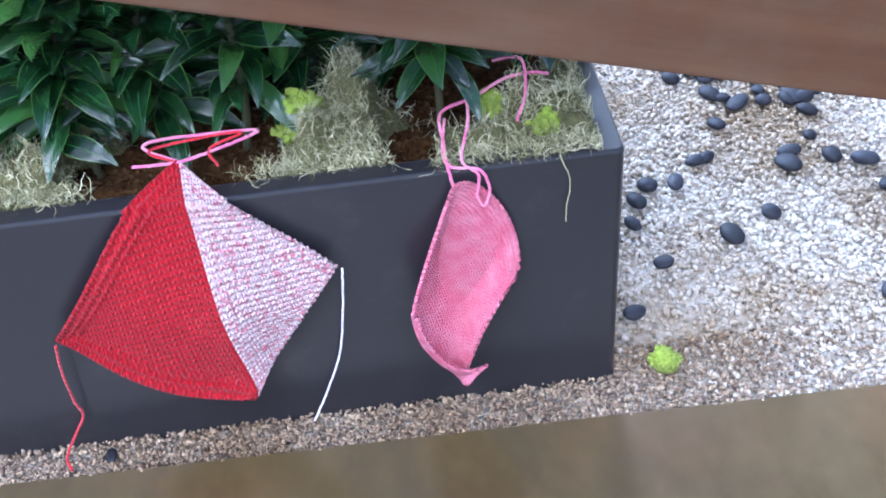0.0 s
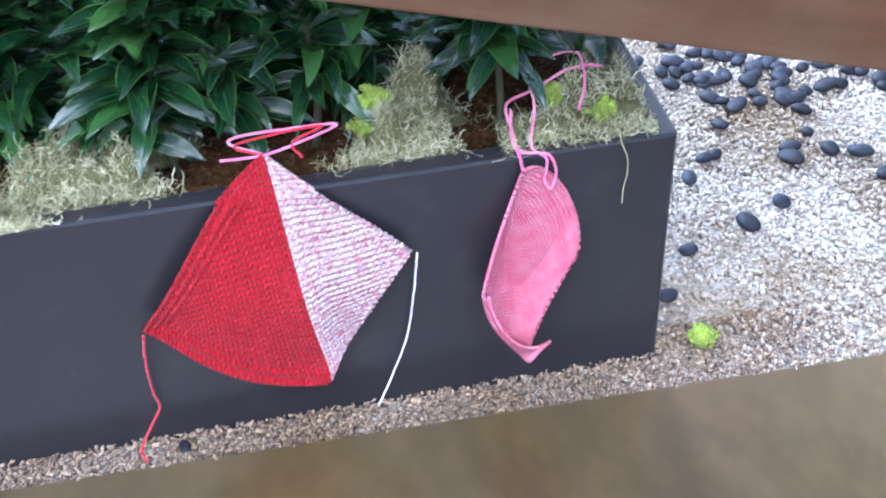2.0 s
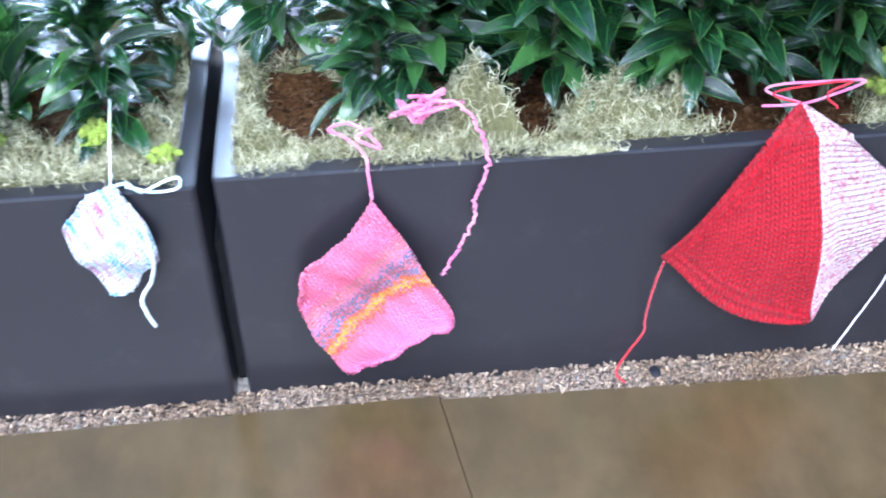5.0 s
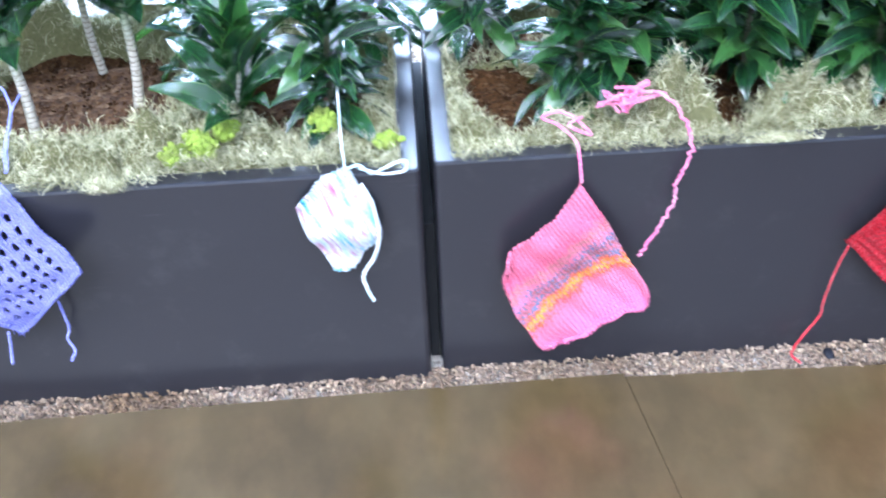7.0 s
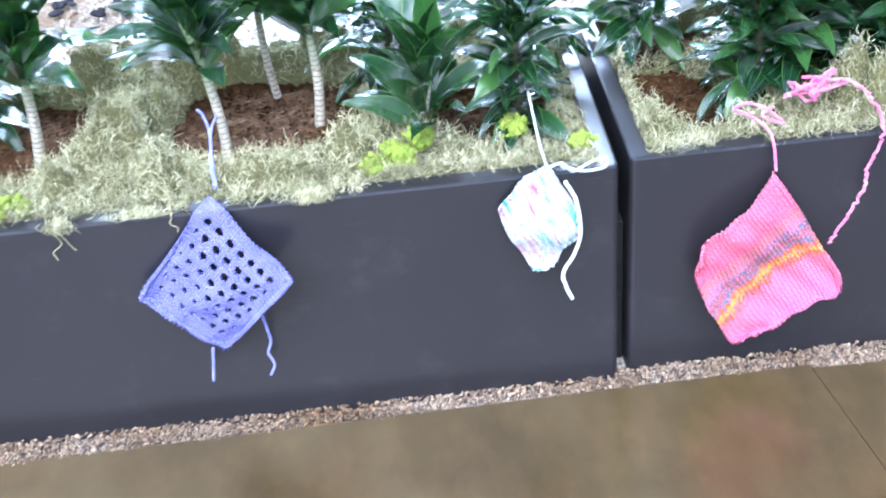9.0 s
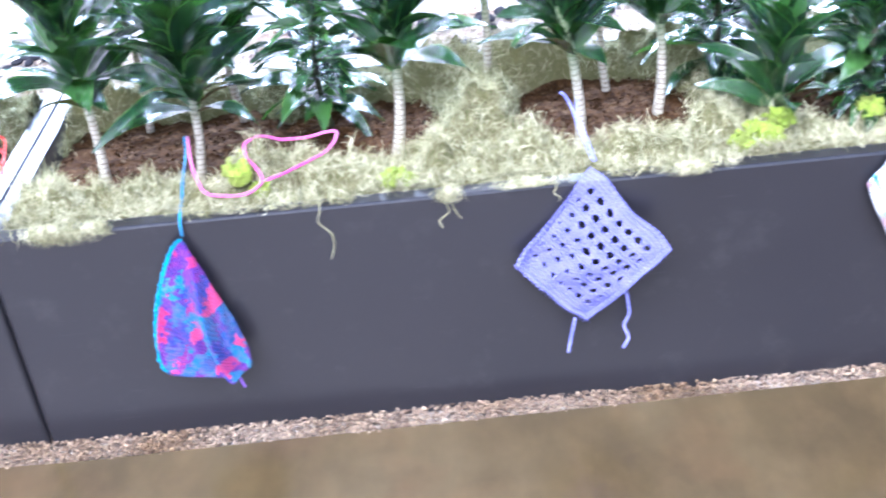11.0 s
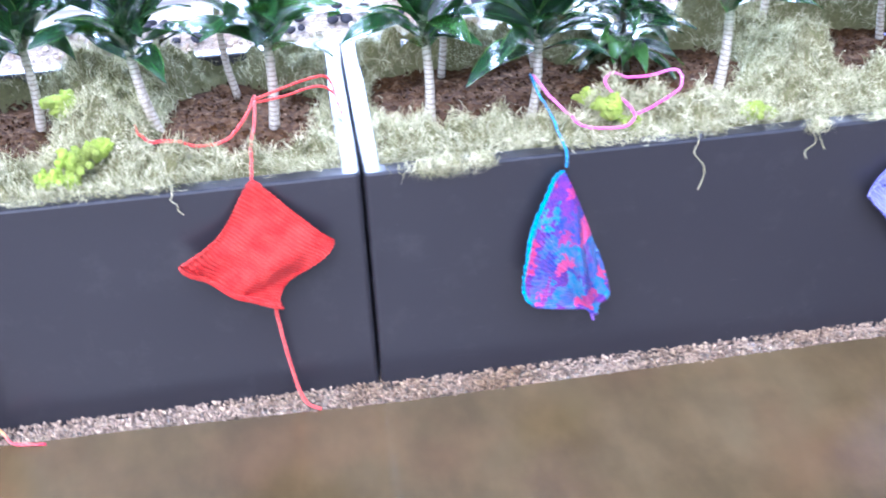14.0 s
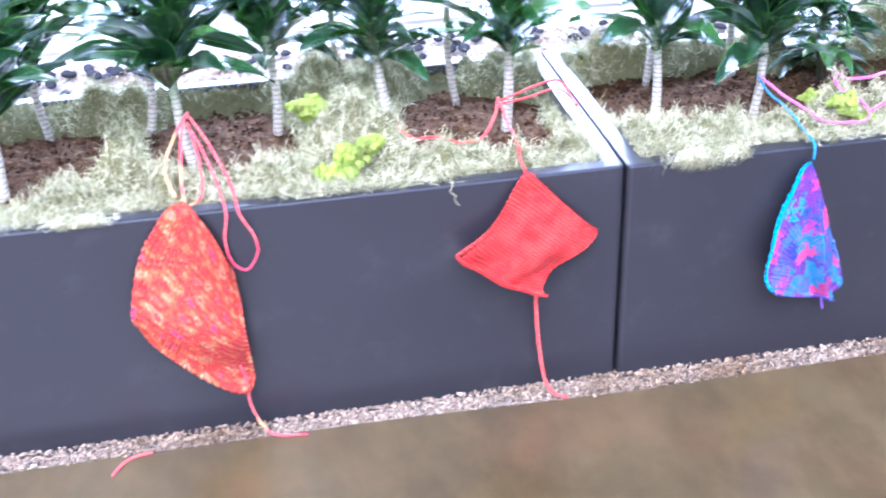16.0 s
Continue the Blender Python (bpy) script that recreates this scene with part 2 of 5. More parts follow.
def mat_knit(name, cols, w=0.0075, h=0.0055, mode="plain", depth=0.0028, crevice_shade=0.5, grain=26.0, turn=0.6, stretch_by=(0.8, 2.6, 1.0)):
    """Wool. cols: the yarn's colours; mode: plain, patches (space-dyed yarn), bands (stripes across the piece) or halves."""
    a = Nodes(name)
    height, sep = knit_height(a, w, h, mode == "halves")
    if mode == "plain":
        col = a.mix(a.ramp(a.noise(38, 4, 0.6), [(0.36, (0, 0, 0)), (0.64, (1, 1, 1))]), cols[0], cols[1])
    elif mode == "patches":
        stretch = a.n("Mapping", ins={0: a.n("UVMap").outputs[0], 2: (0.0, 0.0, turn), 3: stretch_by})
        pick = a.noise(grain, 1.5, 0.45, vec=stretch.outputs[0])
        k = len(cols)
        node = a.ramp(pick, [(0.30 + 0.40 * i / (k - 1), c) for i, c in enumerate(cols)])
        col = a.mix(a.m("MULTIPLY", a.noise(200, 2), 0.3), node, cols[0])
    elif mode == "cells":
        turned = a.n("Mapping", ins={0: a.n("UVMap").outputs[0], 2: (0.0, 0.0, turn)})
        long = a.n("Mapping", ins={0: turned.outputs[0], 3: stretch_by})
        sway = a.n("VectorMath", operation="MULTIPLY_ADD", ins={0: a.noise(75, 2, out="Color"), 1: (1.5, 1.5, 0.0), 2: long.outputs[0]})
        vo = a.n("TexVoronoi", ins={"Vector": sway.outputs[0], "Scale": 1.0, "Randomness": 0.85})
        pick = a.n("SeparateColor", ins={0: vo.outputs["Color"]}).outputs[0]
        k = len(cols)
        node = a.ramp(pick, [(i / k, c) for i, c in enumerate(cols)])
        col = a.mix(a.m("MULTIPLY", a.noise(220, 2), 0.25), node, a.ramp(a.noise(90, 2), [(0.40, cols[0]), (0.60, cols[k // 2])]))
        where = a.n("UVMap", uv_map="patch").outputs[0]
        col = a.mix(a.m("LESS_THAN", a.n("SeparateXYZ", ins={0: where}).outputs[0], 0.03), col, cols[4])
    elif mode == "bands":
        where = a.n("UVMap", uv_map="patch").outputs[0]
        u = a.m("ADD", a.n("SeparateXYZ", ins={0: where}).outputs[0], a.m("MULTIPLY", a.m("SUBTRACT", a.noise(190, 3), 0.5), 0.22))
        u = a.m("ADD", u, a.m("MULTIPLY", a.m("SUBTRACT", a.noise(16, 2), 0.5), 0.12))
        col = a.ramp(u, cols)
        col = a.mix(a.ramp(a.noise(230, 2), [(0.52, (0, 0, 0)), (0.58, (0.75, 0.75, 0.75))]), col, cols[0][1])
    else:
        where = a.n("UVMap", uv_map="patch").outputs[0]
        s = a.n("SeparateXYZ", ins={0: where})
        col = a.mix(a.m("GREATER_THAN", s.outputs[0], s.outputs[1]), a.mix(a.noise(40, 3), cols[0], cols[1]),
                    a.mix(a.ramp(a.noise(150, 3), [(0.48, (0, 0, 0)), (0.64, (1, 1, 1))]), cols[2], cols[3]))
    # shade between the stitches is painted in: low spots go darker and redder
    col = a.mix(a.m("MULTIPLY", a.m("SUBTRACT", 1.0, height), crevice_shade), col, a.mix(1.0, col, (0.42, 0.27, 0.29), "MULTIPLY"))
    fuzz = a.m("ADD", height, a.m("MULTIPLY", a.noise(900, 2), 0.35))
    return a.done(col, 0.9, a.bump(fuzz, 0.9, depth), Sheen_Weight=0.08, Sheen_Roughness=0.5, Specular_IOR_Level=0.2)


def mat_yarn(name, cols, scale=30.0):
    a = Nodes(name)
    col = a.ramp(a.noise(scale, 1), [(0.36 + 0.28 * i / max(1, len(cols) - 1), c) for i, c in enumerate(cols)])
    tw = a.n("TexWave", ins={"Scale": 55.0, "Distortion": 1.0}, bands_direction="DIAGONAL")
    a.t.links.new(a.obj(), tw.inputs["Vector"])
    return a.done(col, 0.9, a.bump(tw.outputs["Fac"], 0.7, 0.0015), Sheen_Weight=0.3)


def mat_wood():
    a = Nodes("brown_varnished_timber")
    st = a.n("Mapping", ins={0: a.n("TexCoord").outputs["Object"], 3: (1.2, 14.0, 14.0)})
    g = a.noise(3.0, 6, 0.6, vec=st.outputs[0])
    col = a.ramp(g, [(0.3, (0.078, 0.036, 0.017)), (0.52, (0.102, 0.048, 0.022)), (0.75, (0.130, 0.066, 0.032))])
    blotch = a.ramp(a.noise(5.5, 5, 0.65), [(0.42, (0, 0, 0)), (0.66, (1, 1, 1))])
    col = a.mix(a.m("MULTIPLY", blotch, 0.55), col, (0.125, 0.084, 0.050))
    return a.done(col, 0.42, a.bump(g, 0.2, 0.001))


def mat_ledge():
    a = Nodes("pale_render")
    return a.done(a.mix(a.noise(4, 5), (0.62, 0.61, 0.6), (0.8, 0.8, 0.79)), 0.7, a.bump(a.noise(90, 4), 0.2, 0.002))


# near-black of the filler that darkens the gap between planters
def mat_gap_shade():
    a = Nodes("gap_shade_black")
    return a.done(a.mix(a.noise(60, 3), (0.006, 0.006, 0.006), (0.012, 0.012, 0.012)), 0.8, a.bump(a.noise(120, 3), 0.2, 0.001))


GAP_SHADE = mat_gap_shade()
PLANTER, CONCRETE, WOOD, LEDGE = mat_planter(), mat_concrete(), mat_wood(), mat_ledge()
GRAVEL, GRAVEL_DIRTY, GRAVEL_SHEET, PEBBLE = mat_gravel("gravel_stone", True), mat_gravel("soiled_gravel_stone", True, 0.86), mat_gravel("gravel_bed", False), mat_pebble()
SOIL, LEAF, CANE, STEM = mat_soil(), mat_leaf(), mat_cane(), mat_stem()
MOSS = mat_moss("spanish_moss", (0.19, 0.19, 0.055), (0.88, 0.84, 0.55))
# darker copy of the moss colour, painting the shade deep among the strands
MOSS_SHADED = mat_moss("shaded_moss_mat", (0.075, 0.070, 0.022), (0.28, 0.265, 0.11), True)
LIME = mat_moss("reindeer_moss", (0.30, 0.46, 0.03), (0.58, 0.72, 0.08), True)


# ---------------- mesh helpers ----------------
def mesh_of(name, verts, faces, materials, smooth=True, uvs=None, idx=None):
    me = bpy.data.meshes.new(name)
    if isinstance(faces, np.ndarray):
        verts = np.asarray(verts, np.float32)
        k = faces.shape[1]
        me.vertices.add(len(verts))
        me.vertices.foreach_set("co", verts.ravel())
        me.loops.add(faces.size)
        me.loops.foreach_set("vertex_index", faces.ravel().astype(np.int32))
        me.polygons.add(len(faces))
        me.polygons.foreach_set("loop_start", np.arange(0, faces.size, k, dtype=np.int32))
        me.update(calc_edges=True)
    else:
        me.from_pydata([tuple(v) for v in verts], [], [tuple(int(i) for i in f) for f in faces])
    for m in materials if isinstance(materials, (list, tuple)) else [materials]:
        me.materials.append(m)
    if smooth:
        me.polygons.foreach_set("use_smooth", [True] * len(me.polygons))
    if idx is not None:
        me.polygons.foreach_set("material_index", idx)
    for key, per_vert in (uvs or {}).items():
        layer = me.uv_layers.new(name=key)
        loops = np.empty(len(me.loops), int)
        me.loops.foreach_get("vertex_index", loops)
        layer.data.foreach_set("uv", np.asarray(per_vert, float)[loops].ravel())
    me.update()
    return me


def part(name, bm, material, parent, label=""):
    me = bpy.data.meshes.new(name)
    bm.to_mesh(me)
    bm.free()
    me.materials.append(material)
    ob = new(name, me)
    ob.parent = parent
    return tagged(ob, label)


def box_bm(x0, y0, z0, x1, y1, z1, bevel=0.0, seg=2):
    bm = bmesh.new()
    bmesh.ops.create_cube(bm, size=1)
    for v in bm.verts:
        v.co = ((x0 + x1) / 2 + v.co.x * (x1 - x0), (y0 + y1) / 2 + v.co.y * (y1 - y0), (z0 + z1) / 2 + v.co.z * (z1 - z0))
    if bevel:
        bmesh.ops.bevel(bm, geom=list(bm.edges), offset=bevel, segments=seg, affect="EDGES", profile=0.6)
    return bm


def spline(points, per=8):
    """A smooth line through the points (Catmull-Rom)."""
    p = [np.array(q, float) for q in points]
    p = [2 * p[0] - p[1], *p, 2 * p[-1] - p[-2]]
    out = []
    for i in range(1, len(p) - 2):
        for s in np.linspace(0, 1, per, endpoint=False):
            a, b, c, d = p[i - 1:i + 3]
            out.append(0.5 * ((2 * b) + (c - a) * s + (2 * a - 5 * b + 4 * c - d) * s * s + (3 * b - a - 3 * c + d) * s ** 3))
    return np.array(out + [p[-2]])


def tube(line, radius, sides=6, taper=None):
    """Vertices, faces and UV (round, along, in metres) of a tube along a line."""
    line = np.asarray(line)
    k = len(line)
    tan = np.gradient(line, axis=0)
    tan /= np.linalg.norm(tan, axis=1)[:, None] + 1e-9
    ref = np.array((0.31, 0.87, 0.39))
    s1 = np.cross(tan, ref)
    s1 /= np.linalg.norm(s1, axis=1)[:, None] + 1e-9
    s2 = np.cross(tan, s1)
    r = np.full(k, radius) if taper is None else np.asarray(taper)
    ang = np.arange(sides) * 2 * np.pi / sides
    v = line[:, None] + r[:, None, None] * (np.cos(ang)[None, :, None] * s1[:, None] + np.sin(ang)[None, :, None] * s2[:, None])
    faces = [(i * sides + j, i * sides + (j + 1) % sides, (i + 1) * sides + (j + 1) % sides, (i + 1) * sides + j) for i in range(k - 1) for j in range(sides)]
    faces += [tuple(range(sides))[::-1], tuple((k - 1) * sides + j for j in range(sides))]
    along = np.concatenate([[0], np.cumsum(np.linalg.norm(np.diff(line, axis=0), axis=1))])
    uv = np.stack([np.tile(ang / 6.283, k), np.repeat(along, sides)], 1)
    return v.reshape(-1, 3), faces, uv


def yarn(name, points, material, parent, radius=0.0022, label="", wobble=0.0006, seed=1):
    rng = np.random.RandomState(seed)
    line = spline(points, 9)
    line[1:-1] += rng.normal(0, 1, (len(line) - 2, 3)) * wobble * 0.5
    # yarn over a planter lies on its rim or moss
    for p in line:
        for x0, x1, y0, _ in PLANTERS:
            if x0 < p[0] < x1 and p[1] > y0:
                p[2] = max(p[2], 0.457 + radius if p[1] < y0 + 0.036 else bed_height(p[0], p[1], y0) + 0.030)
    # and bridges the small dips in the moss
    eased = np.convolve(np.pad(line[:, 2], 5, mode="edge"), np.ones(11) / 11, "valid")
    line[:, 2] = np.where(line[:, 1] > 0.045, eased, line[:, 2])
    v, f, uv = tube(line, radius * 0.82, 7)
    ob = new(name, mesh_of(name, v, f, material, uvs={"UVMap": uv}))
    ob.parent = parent
    return tagged(ob, label)


# ---------------- structure ----------------
SEAM = -1.178


def floor_edge(x):
    """The y at which the concrete ends: each slab was cast with its own edge."""
    if x > SEAM:
        return -0.057 - 0.023 * (x - SEAM)
    return max(-0.048 + 0.018 * (x - SEAM), -0.082 + 0.016 * max(0.0, min(1.0, (-3.2 - x) / 0.55)))


def build_ground():
    bm = bmesh.new()
    bmesh.ops.create_grid(bm, x_segments=8, y_segments=8, size=150)
    for v in bm.verts:
        v.co.z = -0.012
    ob = part("ground", bm, GRAVEL_SHEET, None)
    tagged(ob, "pale mixed gravel bed under and round the planters", "gravel bed", kind="structure")
    floor = tagged(new("floor"), "brown stained concrete walkway floor with a saw cut", "floor", kind="structure")
    for a0, a1 in ((-30, SEAM - 0.0006), (SEAM + 0.0006, 30)):
        bm = box_bm(a0, -30, -0.15, a1, 0, 0.004, 0.0008)
        for cut in (-3.75, -3.2):
            bmesh.ops.bisect_plane(bm, geom=[*bm.verts, *bm.edges, *bm.faces], plane_co=(cut, 0, 0), plane_no=(1, 0, 0))
        slab = part("slab", bm, CONCRETE, floor)
        for v in slab.data.vertices:
            if v.co.y > -1:
                v.co.y += floor_edge(v.co.x)
            # the cut runs slightly askew
            if abs(v.co.x - SEAM) < 0.05:
                v.co.x -= 0.15 * (v.co.y + 0.05)
    return floor


def on_gravel(c):
    """Which of the places lie clear of the concrete."""
    rough = np.array([0.005 * noise.noise(Vector((x * 14, 0.0, 2.0))) for x in c[:, 0]])
    return c[:, 1] > np.array([floor_edge(x) for x in c[:, 0]]) + rough - 0.002


def fades(c, reach):
    """A ragged border: true for places nearer than a random share of the reach from x = 0."""
    h = np.modf(np.abs(np.sin(c[:, 0] * 12.9898 + c[:, 1] * 78.233) * 43758.5453))[0]
    return c[:, 0] < reach * h - 1.2 * np.maximum(c[:, 1], 0)


ICO = bmesh.new()
bmesh.ops.create_icosphere(ICO, subdivisions=1, radius=1)
ICO_V = np.array([v.co[:] for v in ICO.verts])
ICO_F = np.array([[v.index for v in f.verts] for f in ICO.faces])
ICO.free()


def stones(name, n, area, size, z, seed, label, keep=None, material=None):
    """Many small stones in one mesh."""
    rng = np.random.RandomState(seed)
    x0, y0, x1, y1 = area
    c = np.stack([rng.uniform(x0, x1, n), rng.uniform(y0, y1, n), rng.uniform(z[0], z[1], n)], 1)
    if keep is not None:
        c = c[keep(c)]
        n = len(c)
    s = rng.uniform(size[0], size[1], (n, 1)) * rng.uniform(0.7, 1.25, (n, 3))
    q = rng.normal(size=(n, 4))
    q /= np.linalg.norm(q, axis=1)[:, None]
    w, x, y, zz = q.T
    R = np.stack([1 - 2 * (y * y + zz * zz), 2 * (x * y - zz * w), 2 * (x * zz + y * w), 2 * (x * y + zz * w), 1 - 2 * (x * x + zz * zz), 2 * (y * zz - x * w), 2 * (x * zz - y * w), 2 * (y * zz + x * w), 1 - 2 * (x * x + y * y)], 1).reshape(n, 3, 3)
    jit = ICO_V[None] * rng.uniform(0.78, 1.18, (n, len(ICO_V), 1))
    v = np.einsum("nij,nkj->nki", R, jit * s[:, None]) + c[:, None]
    f = ICO_F[None] + (np.arange(n) * len(ICO_V))[:, None, None]
    ob = new(name, mesh_of(name, v.reshape(-1, 3), np.ascontiguousarray(f.reshape(-1, 3)), material or GRAVEL, smooth=False))
    return tagged(ob, label, "gravel", kind="stuff")


def ring_wall(box, rings, close_low=False, close_high=False):
    """Walls that follow a rounded rectangle, ring by ring: (inset, height)."""
    bm = bmesh.new()
    loops = []
    for inset, z in rings:
        a, b, c, d = box[0] + inset, box[1] + inset, box[2] - inset, box[3] - inset
        r = max(0.002, 0.010 - inset * 0.2)
        ring = []
        for cx, cy, a0 in ((a + r, b + r, 180), (c - r, b + r, 270), (c - r, d - r, 0), (a + r, d - r, 90)):
            for k in range(4):
                t = radians(a0 + 30 * k)
                ring.append(bm.verts.new((cx + r * math.cos(t), cy + r * math.sin(t), z)))
        loops.append(ring)
    for lo, hi in zip(loops, loops[1:]):
        for i in range(len(lo)):
            bm.faces.new((lo[i], lo[(i + 1) % len(lo)], hi[(i + 1) % len(lo)], hi[i]))
    if close_low:
        bm.faces.new(loops[0][::-1])
    if close_high:
        bm.faces.new(loops[-1])
    return bm


def planter(x0, x1, y0, depth=0.61, height=0.457, label=""):
    """An open charcoal trough with a broad flat rim."""
    rim, drop = 0.034, 0.075
    root = tagged(new("planter"), label, "planter", "row of planters")
    box = (x0, y0, x1, y0 + depth)
    wall = [(0, -0.015), (0, height - 0.0045)]
    lip = [(0, height - 0.0045), (0.0013, height - 0.0013), (0.0045, height), (rim - 0.004, height), (rim - 0.001, height - 0.001), (rim, height - 0.004), (rim, height - drop), (rim + 0.002, height - drop - 0.01)]
    part("body", ring_wall(box, wall, close_low=True), PLANTER, root)
    part("rim", ring_wall(box, lip, close_high=True), PLANTER, root, "flat charcoal rim")
    return root



# soil hollows in the moss: x, y, half width, half depth
HOLLOWS = [(-0.20, 0.30, 0.14, 0.15), (-0.68, 0.12, 0.075, 0.085), (-0.29, 0.10, 0.035, 0.07), (-1.00, 0.14, 0.04, 0.07), (-0.57, 0.26, 0.13, 0.20), (-0.98, 0.32, 0.20, 0.17), (-1.36, 0.22, 0.08, 0.13), (-0.75, 0.45, 0.66, 0.10),
           (-1.73, 0.27, 0.118, 0.115), (-2.12, 0.33, 0.170, 0.170), (-2.59, 0.35, 0.155, 0.150), (-3.08, 0.33, 0.110, 0.160), (-2.88, 0.35, 0.130, 0.165),
           (-3.46, 0.34, 0.165, 0.185), (-3.94, 0.35, 0.155, 0.180), (-4.33, 0.33, 0.180, 0.175), (-4.8, 0.3, 0.177, 0.154)]
PLANTERS = [(-1.503, 0.0, 0.0, "charcoal rectangular planter with knitted squares, at the row's end"),
            (-3.240, -1.524, -0.016, "long charcoal planter with crochet squares, in the row's middle"),
            (-5.06, -3.244, -0.012, "charcoal planter with red and orange knitting on it")]


# mounds of moss: x, y, reach, height
MOUNDS = [(-0.80, 0.08, 0.07, 0.040), (-0.71, 0.085, 0.06, 0.034), (-0.89, 0.10, 0.07, 0.040), (-0.34, 0.18, 0.065, 0.100), (-0.42, 0.07, 0.06, 0.040), (-0.31, 0.06, 0.06, 0.042), (-0.22, 0.06, 0.05, 0.030), (-0.10, 0.12, 0.06, 0.050), (-0.05, 0.06, 0.05, 0.030),
          (-1.10, 0.13, 0.07, 0.075), (-1.04, 0.09, 0.06, 0.040), (-1.22, 0.24, 0.07, 0.070), (-1.42, 0.10, 0.06, 0.030), (-1.46, 0.28, 0.05, 0.045), (-0.62, 0.30, 0.06, 0.060), (-1.30, 0.07, 0.05, 0.025),
          (-2.37, 0.20, 0.08, 0.060), (-2.33, 0.33, 0.08, 0.065), (-2.80, 0.27, 0.07, 0.055), (-2.76, 0.14, 0.05, 0.035), (-3.12, 0.07, 0.06, 0.040), (-3.02, 0.07, 0.05, 0.025), (-2.58, 0.07, 0.05, 0.028), (-2.45, 0.08, 0.05, 0.034), (-2.27, 0.08, 0.05, 0.040), (-2.10, 0.07, 0.05, 0.030), (-1.95, 0.10, 0.06, 0.035), (-1.97, 0.46, 0.08, 0.050), (-2.22, 0.50, 0.08, 0.045), (-2.48, 0.50, 0.08, 0.040), (-1.58, 0.40, 0.07, 0.045), (-3.17, 0.30, 0.06, 0.050),
          (-3.71, 0.24, 0.07, 0.060), (-3.66, 0.14, 0.06, 0.045), (-4.10, 0.32, 0.08, 0.075), (-4.14, 0.20, 0.07, 0.055), (-3.33, 0.50, 0.08, 0.050), (-3.55, 0.50, 0.08, 0.055), (-3.75, 0.46, 0.07, 0.060), (-3.95, 0.10, 0.06, 0.030), (-3.86, 0.08, 0.05, 0.034), (-3.55, 0.08, 0.06, 0.032), (-3.44, 0.07, 0.05, 0.024), (-4.25, 0.09, 0.06, 0.035), (-4.05, 0.09, 0.05, 0.030), (-3.30, 0.20, 0.05, 0.030)]


def mossy(x, y):
    """How mossy a place is: 0 in a hollow, 1 on the moss."""
    d = min(math.hypot((x - hx) / rx, (y - hy) / ry) for hx, hy, rx, ry in HOLLOWS)
    d += 0.38 * noise.noise(Vector((x * 9, y * 9, 3.3)))
    return max(0.0, min(1.0, (d - 0.90) / 0.50))


def bed_height(x, y, y0):
    m = mossy(x, y)
    lump = max(0.0, 0.45 + 0.75 * noise.noise(Vector((x * 6.5, y * 8, 0.2))) + 0.75 * noise.noise(Vector((x * 21, y * 21, 4.2))))
    mound = sum(h * math.exp(-((x - mx) ** 2 + (y - my) ** 2) / (r * r) * 1.6) for mx, my, r, h in MOUNDS)
    fine = noise.noise(Vector((x * 45, y * 45, 1.7)))
    back = max(0.0, min(1.0, (y - y0 - 0.33) / 0.12))
    front = max(0.0, min(1.0, (y - y0 - 0.02) / 0.06))
    tuft = max(0.0, noise.noise(Vector((x * 26, y * 24, 7.7)))) ** 0.7
    # cracks between the wads of moss
    crack = abs(noise.noise(Vector((x * 11, y * 11, 12.4)))) / 0.10
    m *= 0.35 + 0.65 * min(1.0, crack)
    edge = max(0.0, min(1.0, (y - y0 - 0.47) / 0.07))
    return 0.404 + 0.006 * fine + 0.030 * edge + m * (0.026 + 1.25 * mound * front + 0.036 * lump ** 1.5 * front * (1 - 0.6 * back) + 0.011 * fine + 0.040 * tuft * front)


